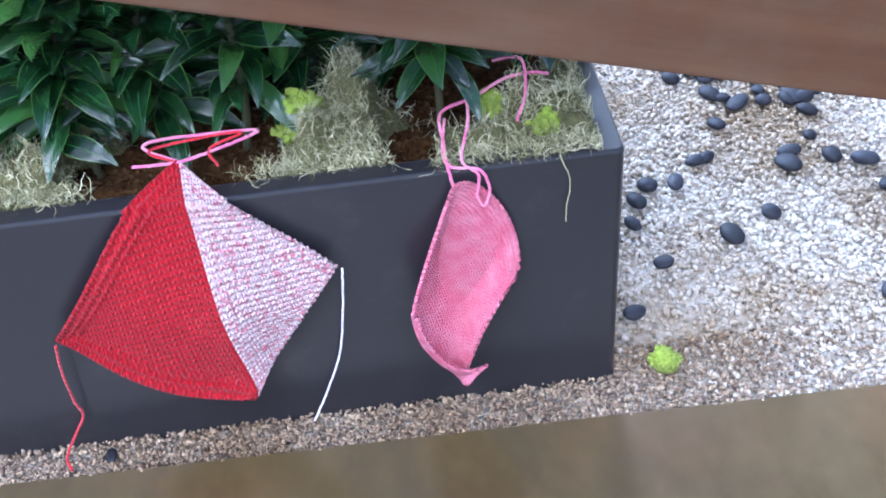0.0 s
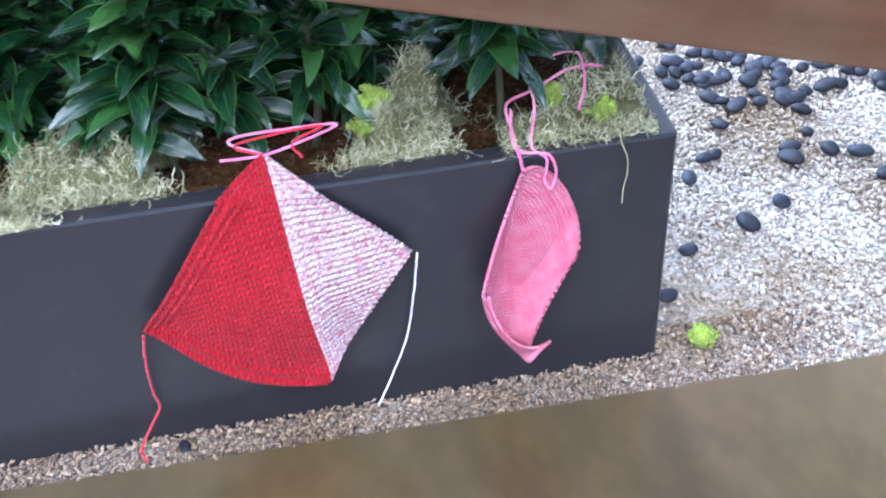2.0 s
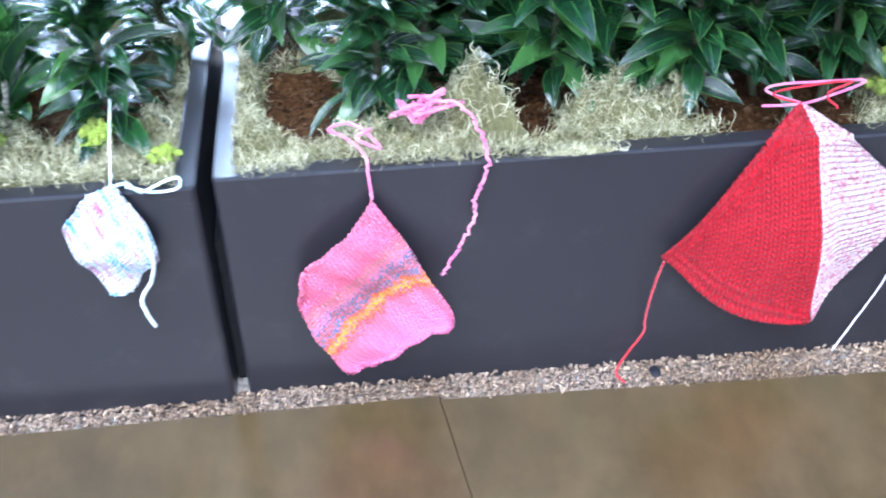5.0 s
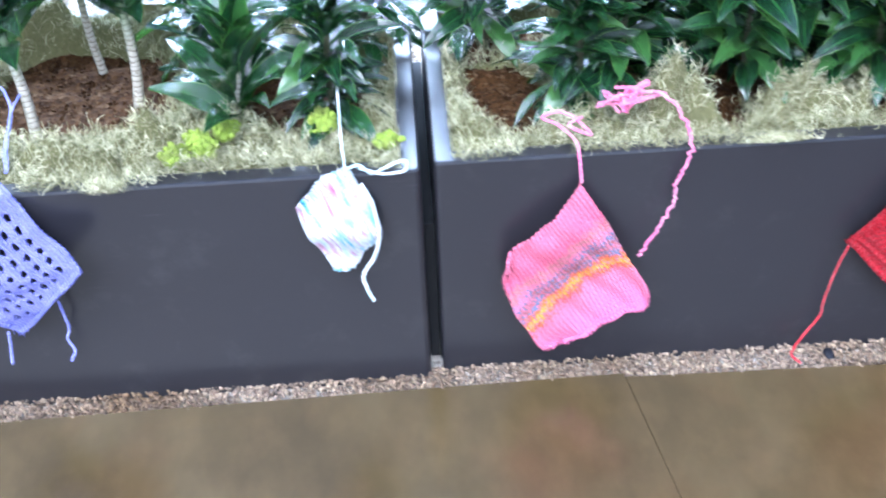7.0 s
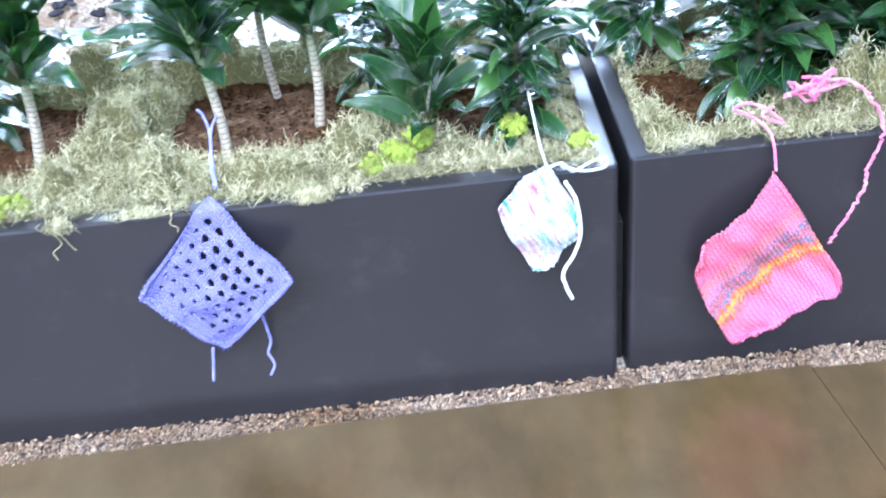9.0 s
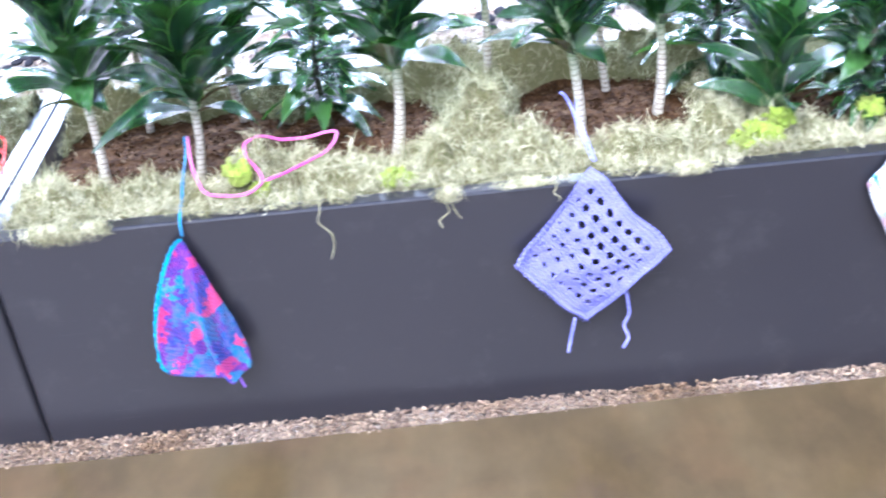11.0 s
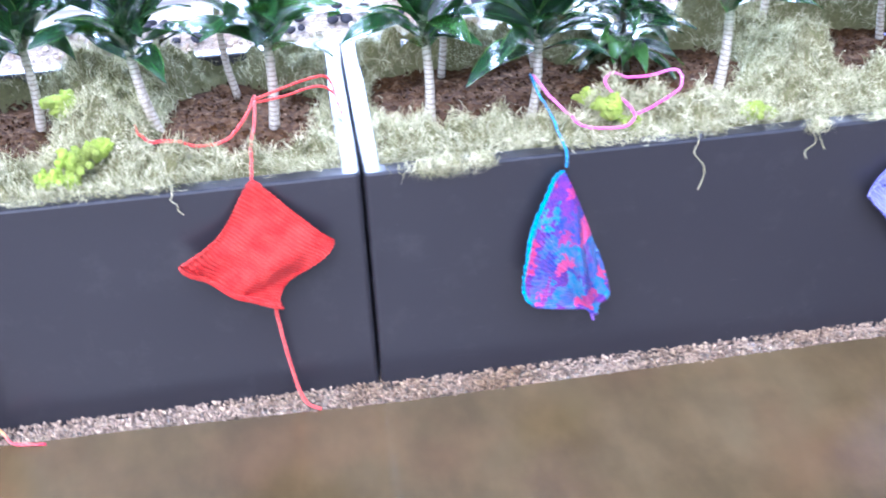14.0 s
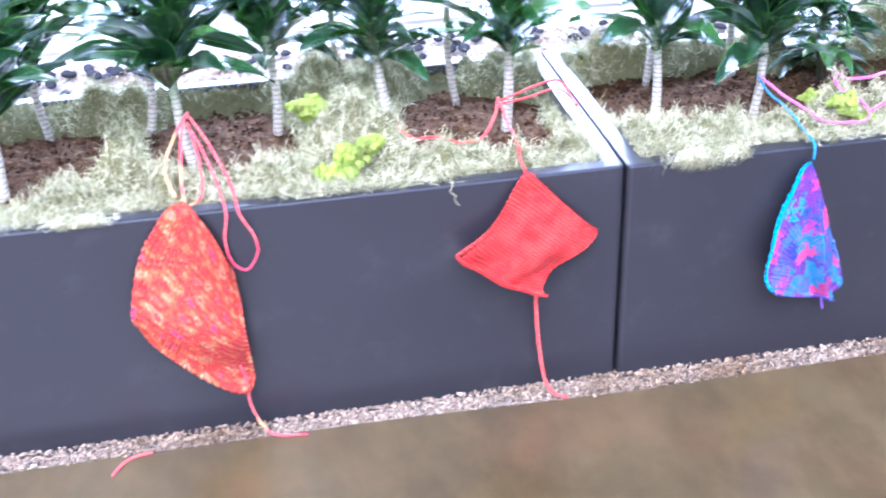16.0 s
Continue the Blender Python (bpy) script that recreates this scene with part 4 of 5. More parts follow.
# ---- dracaenas: x, y, lean, lowest leaves, top, leaves, spread, cane radius ----
GLOSSY = "glossy dark green dracaena with a pale ringed cane"
DENSE = "bushy dark green dracaena leafing down to the moss"
ROWS_OF_PLANTS = [
    # end planter, dense
    (-0.24, 0.13, (-0.02, 0.03), 0.54, 0.90, 165, 0.73, 0.0056, DENSE), (-0.16, 0.40, (0.02, 0.0), 0.45, 0.98, 165, 0.78, 0.0070, DENSE),
    (-0.44, 0.27, (0.01, 0.02), 0.45, 1.02, 165, 0.78, 0.0070, DENSE), (-0.42, 0.50, (0.0, 0.0), 0.45, 1.00, 165, 0.82, 0.0070, DENSE),
    (-0.62, 0.20, (-0.01, 0.03), 0.46, 1.02, 165, 0.78, 0.0063, DENSE), (-0.66, 0.46, (0.02, 0.0), 0.45, 1.00, 165, 0.82, 0.0070, DENSE),
    (-0.82, 0.24, (0.0, 0.03), 0.45, 1.02, 165, 0.78, 0.0070, DENSE), (-0.92, 0.48, (0.0, 0.0), 0.45, 1.00, 165, 0.82, 0.0070, DENSE),
    (-1.04, 0.26, (0.02, 0.02), 0.45, 1.02, 165, 0.78, 0.0070, DENSE), (-1.14, 0.50, (0.0, 0.0), 0.45, 1.00, 165, 0.82, 0.0070, DENSE),
    (-1.26, 0.18, (0.0, 0.03), 0.45, 1.00, 165, 0.73, 0.0063, DENSE), (-1.38, 0.44, (-0.01, 0.0), 0.45, 1.00, 165, 0.82, 0.0070, DENSE),
    (-0.30, 0.36, (0.02, -0.01), 0.45, 0.98, 165, 0.78, 0.0063, DENSE), (-0.55, 0.36, (0.0, 0.0), 0.45, 0.98, 165, 0.81, 0.0063, DENSE),
    (-0.74, 0.35, (0.0, 0.0), 0.45, 0.98, 165, 0.81, 0.0063, DENSE), (-0.94, 0.34, (0.0, 0.0), 0.45, 0.98, 165, 0.78, 0.0063, DENSE),
    (-1.18, 0.34, (0.0, 0.0), 0.45, 0.98, 165, 0.81, 0.0063, DENSE), (-0.47, 0.38, (0.0, 0.04), 0.49, 0.98, 165, 0.73, 0.0056, DENSE),
    (-0.95, 0.17, (0.0, 0.05), 0.50, 0.98, 165, 0.76, 0.0056, DENSE), (-0.73, 0.15, (0.0, 0.05), 0.51, 0.98, 165, 0.76, 0.0056, DENSE),
    (-0.26, 0.44, (0.03, 0.02), 0.47, 0.98, 120, 0.75, 0.006, DENSE), (-0.10, 0.28, (0.02, 0.0), 0.48, 0.95, 110, 0.86, 0.006, DENSE), (-0.52, 0.17, (0.0, 0.05), 0.50, 0.98, 110, 0.72, 0.006, DENSE),
    (-0.86, 0.20, (0.0, 0.03), 0.49, 0.98, 110, 0.75, 0.006, DENSE), (-1.16, 0.20, (0.02, 0.03), 0.50, 0.98, 110, 0.75, 0.006, DENSE),
    # middle planter
    (-1.65, 0.16, (0.0, 0.03), 0.45, 1.00, 165, 0.70, 0.0056, DENSE), (-1.62, 0.42, (0.0, 0.0), 0.45, 1.02, 165, 0.82, 0.0070, DENSE),
    (-1.82, 0.17, (0.0, 0.01), 0.44, 0.66, 30, 1.0, 0.009, "low spreading dracaena rosette close to the moss"), (-1.86, 0.44, (0.0, 0.0), 0.45, 1.02, 165, 0.82, 0.0070, DENSE),
    (-2.02, 0.30, (-0.01, 0.02), 0.58, 1.02, 86, 0.95, 0.0088, GLOSSY), (-2.18, 0.20, (-0.05, 0.03), 0.58, 1.02, 86, 0.95, 0.0088, GLOSSY),
    (-2.10, 0.42, (0.0, 0.0), 0.66, 1.02, 63, 0.95, 0.0072, GLOSSY), (-2.34, 0.50, (0.0, 0.0), 0.68, 1.02, 63, 0.85, 0.0080, GLOSSY),
    (-2.525, 0.24, (0.02, 0.03), 0.57, 1.00, 90, 0.95, 0.0096, GLOSSY), (-2.66, 0.40, (0.0, 0.0), 0.45, 1.00, 165, 0.78, 0.0070, DENSE),
    (-2.90, 0.22, (0.01, 0.03), 0.54, 1.00, 90, 0.95, 0.0080, GLOSSY), (-2.84, 0.46, (0.0, 0.0), 0.54, 1.00, 86, 0.95, 0.0080, GLOSSY),
    (-3.09, 0.26, (-0.02, 0.03), 0.55, 0.98, 81, 0.95, 0.0088, GLOSSY), (-3.04, 0.46, (0.0, 0.0), 0.60, 1.00, 68, 0.85, 0.0072, GLOSSY),
    # far planter
    (-3.39, 0.30, (0.0, 0.03), 0.55, 1.00, 81, 1.00, 0.0096, GLOSSY), (-3.46, 0.46, (-0.01, 0.0), 0.64, 1.00, 60, 0.85, 0.0072, GLOSSY),
    (-3.61, 0.33, (-0.05, 0.03), 0.55, 1.00, 86, 0.95, 0.0096, GLOSSY), (-3.845, 0.39, (-0.03, 0.02), 0.56, 1.00, 86, 0.95, 0.0088, GLOSSY),
    (-4.00, 0.22, (-0.03, 0.03), 0.58, 1.02, 95, 0.95, 0.0096, GLOSSY), (-3.72, 0.50, (0.0, 0.0), 0.60, 1.0, 73, 0.95, 0.0072, GLOSSY),
    (-4.10, 0.46, (0.0, 0.0), 0.56, 1.0, 86, 0.95, 0.0080, GLOSSY), (-4.36, 0.22, (-0.02, 0.03), 0.55, 1.0, 95, 0.95, 0.0096, GLOSSY),
    (-4.30, 0.48, (0.0, 0.0), 0.54, 1.0, 86, 0.95, 0.0080, GLOSSY), (-4.62, 0.30, (0.0, 0.0), 0.53, 1.0, 93, 0.95, 0.0080, GLOSSY)]
for i, (x, y, lean, zl, top, count, spread, rad, label) in enumerate(ROWS_OF_PLANTS):
    # the crowns end a little above the planters
    top, count = zl + 0.66 * (top - zl), int(0.70 * count)
    dracaena(x, y, lean, zl, top, int(count * 1.25) if label == DENSE else int(count * 1.35), spread * (1.06 if label == DENSE else 1.22), rad, 100 + i, label, bushy=label == DENSE)

# ---- bright moss clumps ----
IN_BED = "bright lime reindeer moss clump tucked into pale moss"
for i, (x, y, r) in enumerate([(-0.102, 0.05, 0.020), (-0.174, 0.10, 0.020), (-0.425, 0.13, 0.022), (-0.45, 0.11, 0.016), (-1.92, 0.045, 0.022), (-1.868, 0.065, 0.024), (-1.84, 0.10, 0.022), (-1.885, 0.09, 0.02),
                               (-1.676, 0.11, 0.022), (-1.575, 0.055, 0.018), (-2.79, 0.055, 0.024), (-2.755, 0.045, 0.017), (-2.53, 0.045, 0.021), (-2.50, 0.045, 0.016), (-2.80, 0.16, 0.02),
                               (-3.726, 0.085, 0.026), (-3.69, 0.10, 0.022), (-3.77, 0.052, 0.021), (-3.735, 0.055, 0.018), (-3.783, 0.33, 0.028), (-3.76, 0.30, 0.018)]):
    y0 = 0.0 if x > -1.5 else -0.016
    lime_clump(x, y, max(bed_height(x, y, y0) + 0.010, 0.450), r * 1.4, 20 + i, IN_BED)
lime_clump(0.079, -0.004, 0.006, 0.026, 77, "bright lime moss ball lying on the gravel", 1.0)

fallen = tagged(new("fallen_leaf", LEAVES[3]), "fallen grey-green leaf lying on the moss", "leaf")
fallen.matrix_basis = pose(-0.775, 0.125, 0.496, 14, 8, -28) @ Matrix.Diagonal((0.75, 0.75, 0.6, 1))

# ---- black pebbles ----
PEBBLES = [pebble_mesh(s) for s in range(6)]
prng = random.Random(5)
SPOTS = [(0.45, 0.49), (0.505, 0.53), (0.437, 0.455), (0.525, 0.462), (0.29, 0.50), (0.268, 0.495), (0.215, 0.44), (0.362, 0.325), (0.275, 0.28), (0.139, 0.23), (0.11, 0.34), (0.13, 0.40), (0.60, 0.36), (0.63, 0.20), (0.40, 0.66), (0.453, 0.694), (0.533, 0.653), (0.527, 0.61),
         (0.50, 0.10), (0.16, 0.44), (-0.80, -0.034), (0.70, 0.5), (0.06, 0.12), (0.58, 0.44), (0.34, 0.60)]
for k in range(105):
    a = prng.random()
    SPOTS.append((0.30 + 0.70 * a + prng.gauss(0, 0.03), 0.84 - 0.06 * a + prng.gauss(0, 0.085)))
for k in range(165):
    SPOTS.append((prng.uniform(-4.7, -1.0), 1.97 - abs(prng.gauss(0, 0.12))))
for i, (x, y) in enumerate(SPOTS):
    ob = new("black_pebble", PEBBLES[i % 6])
    s = prng.uniform(0.68, 1.05) if y < 1.2 else prng.uniform(0.6, 1.0)
    if x == -0.80:
        s = 0.45
    ob.matrix_basis = pose(x, y, (0.006 if y > 0 else 0.003) + 0.005 * s, prng.uniform(-12, 12), prng.uniform(-12, 12), prng.uniform(0, 360)) @ Matrix.Diagonal((s, s, s, 1))
    tagged(ob, "smooth black river pebble lying on pale gravel", "pebble", "black pebbles")

# ---- the knitted squares ----
RED, RED_DARK, PINK, BLUSH = (0.60, 0.008, 0.022), (0.42, 0.004, 0.014), (0.80, 0.20, 0.32), (0.95, 0.80, 0.79)
WOOL_RED, WOOL_PINK = mat_yarn("red_yarn", [RED, RED_DARK]), mat_yarn("pink_yarn", [(0.78, 0.16, 0.34), (0.80, 0.30, 0.42)])
WOOL_WHITE = mat_yarn("pale_yarn", [(0.78, 0.72, 0.76), (0.85, 0.82, 0.84)])
WOOL_LAV = mat_yarn("lavender_yarn", [(0.24, 0.25, 0.70), (0.34, 0.34, 0.80)])

# red and blush
def straight(u, v):
    """Draws the seam between the halves towards a straight line."""
    return math.sqrt(u * (1 - u) * v * (1 - v)) * math.exp(-((u - v) / 0.35) ** 2)


me = patch((-0.598, -0.010, 0.537), (-0.405, -0.022, 0.331), (-0.553, -0.030, 0.120), (-0.815, -0.022, 0.262),
           lambda u, v: (0.069 * straight(u, v), -0.016 * math.exp(-((u - v) / 0.12) ** 2) * min(1, 3 * u * v + 0.2) - 0.020 * math.sin(math.pi * v) * (1 - u) - 0.022 * math.sin(math.pi * u) * math.sin(math.pi * v) - 0.004 * math.sin(9 * u + 4 * v) * u * v, 0.064 * straight(u, v)),
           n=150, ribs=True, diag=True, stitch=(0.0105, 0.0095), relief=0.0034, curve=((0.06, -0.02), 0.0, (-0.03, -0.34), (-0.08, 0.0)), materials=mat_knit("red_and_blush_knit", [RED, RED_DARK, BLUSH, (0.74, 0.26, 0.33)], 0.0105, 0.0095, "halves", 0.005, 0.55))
sq = hung("knitted_square", me, "large knitted square, half red and half blush pink")
yarn("yarn_tail", [(-0.813, -0.037, 0.262), (-0.822, -0.03, 0.20), (-0.826, -0.02, 0.12), (-0.824, -0.015, 0.085), (-0.85, -0.02, 0.04), (-0.868, -0.03, 0.008), (-0.858, -0.055, 0.006)], WOOL_RED, sq, 0.0026, "red yarn tail")
yarn("yarn_tail", [(-0.400, -0.024, 0.328), (-0.408, -0.018, 0.25), (-0.424, -0.012, 0.15), (-0.452, -0.012, 0.07), (-0.482, -0.02, 0.008)], WOOL_WHITE, sq, 0.0021, "pale twisted yarn tail")
yarn("tie", [(-0.600, 0.060, 0.482), (-0.645, 0.088, 0.490), (-0.625, 0.096, 0.495), (-0.56, 0.094, 0.497), (-0.497, 0.092, 0.497), (-0.494, 0.086, 0.495), (-0.545, 0.070, 0.488), (-0.598, 0.056, 0.484), (-0.66, 0.060, 0.482)], WOOL_PINK, sq, 0.0027, "pink yarn tie")
yarn("tie", [(-0.600, 0.058, 0.482), (-0.638, 0.080, 0.490), (-0.58, 0.088, 0.495), (-0.510, 0.089, 0.498), (-0.555, 0.070, 0.490), (-0.545, 0.045, 0.478)], WOOL_RED, sq, 0.0024, "red yarn tie")

# pink curl
def curl(u, v):
    return (0.0, 0.050 * math.sin(math.pi * min(1, u * 1.05)) ** 0.7 * math.sin(math.pi * min(1, v * 1.1)) ** 0.7 - 0.006 * u * u, 0.0)
me = patch((-0.236, -0.012, 0.437), (-0.158, -0.026, 0.282), (-0.279, -0.080, 0.026), (-0.313, -0.068, 0.254), curl, n=110, curve=((-0.20, -0.26), (0.16, 0.10), (-0.16, -0.10), (0.02, -0.04)), lip=0.003, stitch=(0.0065, 0.005), relief=0.0014, hem=(0.06, 0.28),
           materials=mat_knit("pink_knit", [(0.78, 0.17, 0.27), (0.84, 0.30, 0.40)], 0.0065, 0.005, crevice_shade=0.3))
sq = hung("knitted_square", me, "small plain pink knitted square curling at its edges")
yarn("tie", [(-0.236, -0.010, 0.437), (-0.240, -0.008, 0.46), (-0.242, 0.03, 0.478), (-0.236, 0.084, 0.497), (-0.16, 0.10, 0.500), (-0.085, 0.115, 0.500)], WOOL_PINK, sq, 0.0028, "pink yarn tie")
yarn("tie", [(-0.236, 0.07, 0.490), (-0.245, 0.02, 0.470), (-0.235, -0.006, 0.468), (-0.200, -0.012, 0.463), (-0.188, -0.014, 0.43), (-0.196, -0.014, 0.402), (-0.205, -0.014, 0.42), (-0.202, -0.012, 0.455), (-0.222, 0.0, 0.475), (-0.205, 0.05, 0.505), (-0.205, 0.10, 0.535)], WOOL_PINK, sq, 0.0026, "looped pink yarn")
yarn("tie", [(-0.16, 0.13, 0.535), (-0.135, 0.13, 0.540), (-0.12, 0.12, 0.535), (-0.122, 0.08, 0.515), (-0.14, 0.045, 0.492)], WOOL_PINK, sq, 0.0026, "pink yarn end")

# pink with stripes
P1, P2 = (0.86, 0.22, 0.33), (0.80, 0.14, 0.25)
BANDS = [(0.0, P1), (0.27, P2), (0.32, (0.50, 0.22, 0.20)), (0.37, P1), (0.39, (0.02, 0.22, 0.38)), (0.44, (0.50, 0.12, 0.10)), (0.485, (0.02, 0.24, 0.40)), (0.525, (0.88, 0.12, 0.01)), (0.57, (0.90, 0.50, 0.05)), (0.62, (0.85, 0.08, 0.03)), (0.65, P1), (1.0, (0.80, 0.20, 0.40))]
me = patch((-1.270, -0.022, 0.414), (-1.130, -0.070, 0.182), (-1.300, -0.030, 0.068), (-1.404, -0.028, 0.262),
           lambda u, v: (0.0, -0.018 * math.sin(u * 5.5 + 1) * math.sin(v * 4.0) - 0.010 * abs(u - v) - 0.02 * max(0, v - 0.8) * 3 - 0.003 * math.sin(23 * v + 11 * u), 0.012 * math.sin(v * 6) * u + 0.004 * math.sin(19 * u + 3) * v),
           n=100, stitch=(0.0100, 0.0078), relief=0.0026, curve=((-0.04, 0.02), (0.08, 0.06), (-0.10, -0.14), (0.07, -0.08)), lip=0.004, blunt=0.16, materials=mat_knit("striped_pink_knit", BANDS, 0.0100, 0.0078, "bands", crevice_shade=0.3))
sq = hung("knitted_square", me, "pink knitted square with teal and orange stripes")
yarn("tie", [(-1.268, -0.022, 0.418), (-1.271, -0.014, 0.455), (-1.274, 0.01, 0.475), (-1.30, 0.03, 0.495), (-1.325, 0.04, 0.505), (-1.29, 0.05, 0.508), (-1.25, 0.01, 0.487), (-1.285, 0.02, 0.500), (-1.262, 0.035, 0.505)], WOOL_PINK, sq, 0.0032, "knotted pink yarn tie")
yarn("tie", [(-1.168, -0.028, 0.262), (-1.140, -0.025, 0.31), (-1.115, -0.02, 0.36), (-1.112, -0.016, 0.40), (-1.098, -0.014, 0.44), (-1.093, -0.008, 0.47), (-1.105, 0.02, 0.505), (-1.13, 0.055, 0.525), (-1.165, 0.07, 0.525)], WOOL_PINK, sq, 0.0034, "twisted pink yarn", wobble=0.004)
prng = random.Random(9)
yarn("pompom", [(-1.185 + prng.gauss(0, 0.020), 0.075 + prng.gauss(0, 0.012), 0.512 + prng.gauss(0, 0.016)) for _ in range(26)], WOOL_PINK, sq, 0.0034, "tangle of pink yarn", wobble=0.003)

# small white one
me = patch((-1.645, -0.040, 0.478), (-1.592, -0.044, 0.352), (-1.660, -0.045, 0.286), (-1.728, -0.044, 0.408),
           lambda u, v: (0.004 * math.sin(v * 11), -0.020 * math.sin(math.pi * u) * math.sin(math.pi * v) - 0.008 * math.sin(9 * u + 5 * v), 0.003 * math.sin(u * 13)),
           n=80, stitch=(0.010, 0.009), relief=0.003, face=-0.016, curve=(-0.24, -0.10, (0.02, -0.16), -0.12), lip=0.005, blunt=0.12, materials=mat_knit("white_flecked_crochet", [(0.10, 0.40, 0.52), (0.40, 0.62, 0.66), (0.78, 0.77, 0.76), (0.78, 0.77, 0.76), (0.72, 0.45, 0.52), (0.55, 0.08, 0.20)], 0.010, 0.009, "patches", crevice_shade=0.2))
sq = hung("crochet_square", me, "small white crochet square flecked with aqua and pink", "crochet square")
WOOL_AQUA = mat_yarn("aqua_white_yarn", [(0.62, 0.80, 0.78), (0.84, 0.86, 0.82), (0.55, 0.74, 0.70)])
yarn("tie", [(-1.640, -0.040, 0.475), (-1.644, 0.0, 0.480), (-1.648, 0.06, 0.500), (-1.650, 0.13, 0.535)], WOOL_AQUA, sq, 0.0026, "aqua yarn tie")
yarn("tie", [(-1.642, -0.03, 0.478), (-1.618, -0.026, 0.480), (-1.60, -0.024, 0.462), (-1.565, -0.012, 0.470), (-1.545, -0.012, 0.473), (-1.550, -0.022, 0.462), (-1.585, -0.026, 0.462), (-1.62, -0.03, 0.478)], WOOL_AQUA, sq, 0.0030, "aqua yarn bow")
yarn("yarn_tail", [(-1.618, -0.05, 0.462), (-1.602, -0.062, 0.43), (-1.596, -0.064, 0.37), (-1.606, -0.058, 0.322), (-1.626, -0.064, 0.290), (-1.622, -0.070, 0.262), (-1.613, -0.074, 0.240)], WOOL_AQUA, sq, 0.0042, "thick aqua and white yarn tail")

# lavender granny square
def granny(u, v):
    if min(u, v, 1 - u, 1 - v) < 0.10:
        return False
    a, b = (u - 0.10) / 0.80 * 7.0, (v - 0.10) / 0.80 * 7.0
    k = int(b)
    fa = (a + (0.5 if k % 2 else 0.0)) % 1.0
    return math.hypot((fa - 0.5) * 1.0, (b % 1.0 - 0.5) * 1.1) < (0.29 if u > v - 0.15 else 0.20)
me = patch((-2.180, -0.020, 0.497), (-2.040, -0.115, 0.352), (-2.204, -0.030, 0.170), (-2.338, -0.034, 0.318),
           lambda u, v: (0, -0.014 * math.sin(math.pi * u) * math.sin(math.pi * v) + 0.022 * max(0, v - u) * math.sin(math.pi * v) * math.sin(math.pi * u) - 0.012 * max(0, v - 0.85) * 6 - 0.003 * math.sin(16 * u + 9 * v), 0.004 * math.sin(9 * u)),
           n=98, stitch=(0.010, 0.009), relief=0.002, face=-0.016, curve=((0.05, 0.07), (0.12, 0.02), (0.08, 0.05), (0.05, 0.08)), blunt=0.12, lip=0.007, thick=0.006, hole=granny, materials=mat_knit("lavender_crochet", [(0.24, 0.26, 0.70), (0.32, 0.34, 0.80)], 0.010, 0.008))
sq = hung("crochet_square", me, "lavender crochet granny square with open holes", "crochet square", shift=-0.008)
yarn("tie", [(-2.170, 0.022, 0.474), (-2.180, 0.08, 0.480), (-2.186, 0.16, 0.495), (-2.196, 0.188, 0.520), (-2.206, 0.20, 0.524)], WOOL_LAV, sq, 0.0030, "lavender yarn tie")
yarn("tie", [(-2.168, 0.024, 0.474), (-2.176, 0.08, 0.486), (-2.182, 0.15, 0.505), (-2.175, 0.20, 0.51)], WOOL_LAV, sq, 0.0028, "lavender yarn tie")
yarn("yarn_tail", [(-2.222, -0.050, 0.200), (-2.228, -0.045, 0.165), (-2.236, -0.045, 0.122)], WOOL_LAV, sq, 0.0034, "lavender yarn tail")
yarn("yarn_tail", [(-2.130, -0.036, 0.250), (-2.124, -0.040, 0.195), (-2.133, -0.038, 0.165), (-2.126, -0.040, 0.140), (-2.136, -0.045, 0.120)], WOOL_LAV, sq, 0.0030, "lavender yarn tail")

# variegated drop
VAR = [(0.80, 0.10, 0.30), (0.74, 0.05, 0.20), (0.06, 0.05, 0.36), (0.03, 0.09, 0.44), (0.03, 0.38, 0.60), (0.02, 0.24, 0.50), (0.14, 0.04, 0.36)]
me = patch((-2.884, -0.030, 0.432), (-2.808, -0.048, 0.206), (-2.846, -0.072, 0.164), (-2.958, -0.080, 0.188),
           lambda u, v: (0.0, -0.030 * math.exp(-((u - v - 0.15) / 0.16) ** 2) * min(1, 2 * (u + v)) - 0.010 * math.sin(6 * v) - 0.004 * math.sin(17 * (u - v)) * min(1, 4 * (1 - u), 4 * (1 - v)), 0.0),
           n=90, stitch=(0.0068, 0.0055), relief=0.0016, face=-0.016, curve=((-0.06, -0.04), (-0.22, -0.12), (-0.06, -0.02), (-0.22, -0.36)), blunt=0.07, lip=0.004, materials=mat_knit("variegated_knit", VAR, 0.0068, 0.0055, "cells", turn=-0.45, stretch_by=(44.0, 27.0, 1.0)))
sq = hung("knitted_square", me, "folded knitted square in teal, purple and pink", shift=-0.008)
WOOL_VAR = mat_yarn("teal_yarn", [(0.02, 0.18, 0.38), (0.03, 0.26, 0.44)])
WOOL_VAR2 = mat_yarn("pink_purple_yarn", [(0.70, 0.06, 0.34), (0.80, 0.16, 0.48)], 9.0)
yarn("tie", [(-2.881, -0.030, 0.437), (-2.880, -0.020, 0.466), (-2.884, 0.06, 0.480), (-2.892, 0.16, 0.495), (-2.897, 0.20, 0.515)], WOOL_VAR, sq, 0.0030, "teal yarn tie")
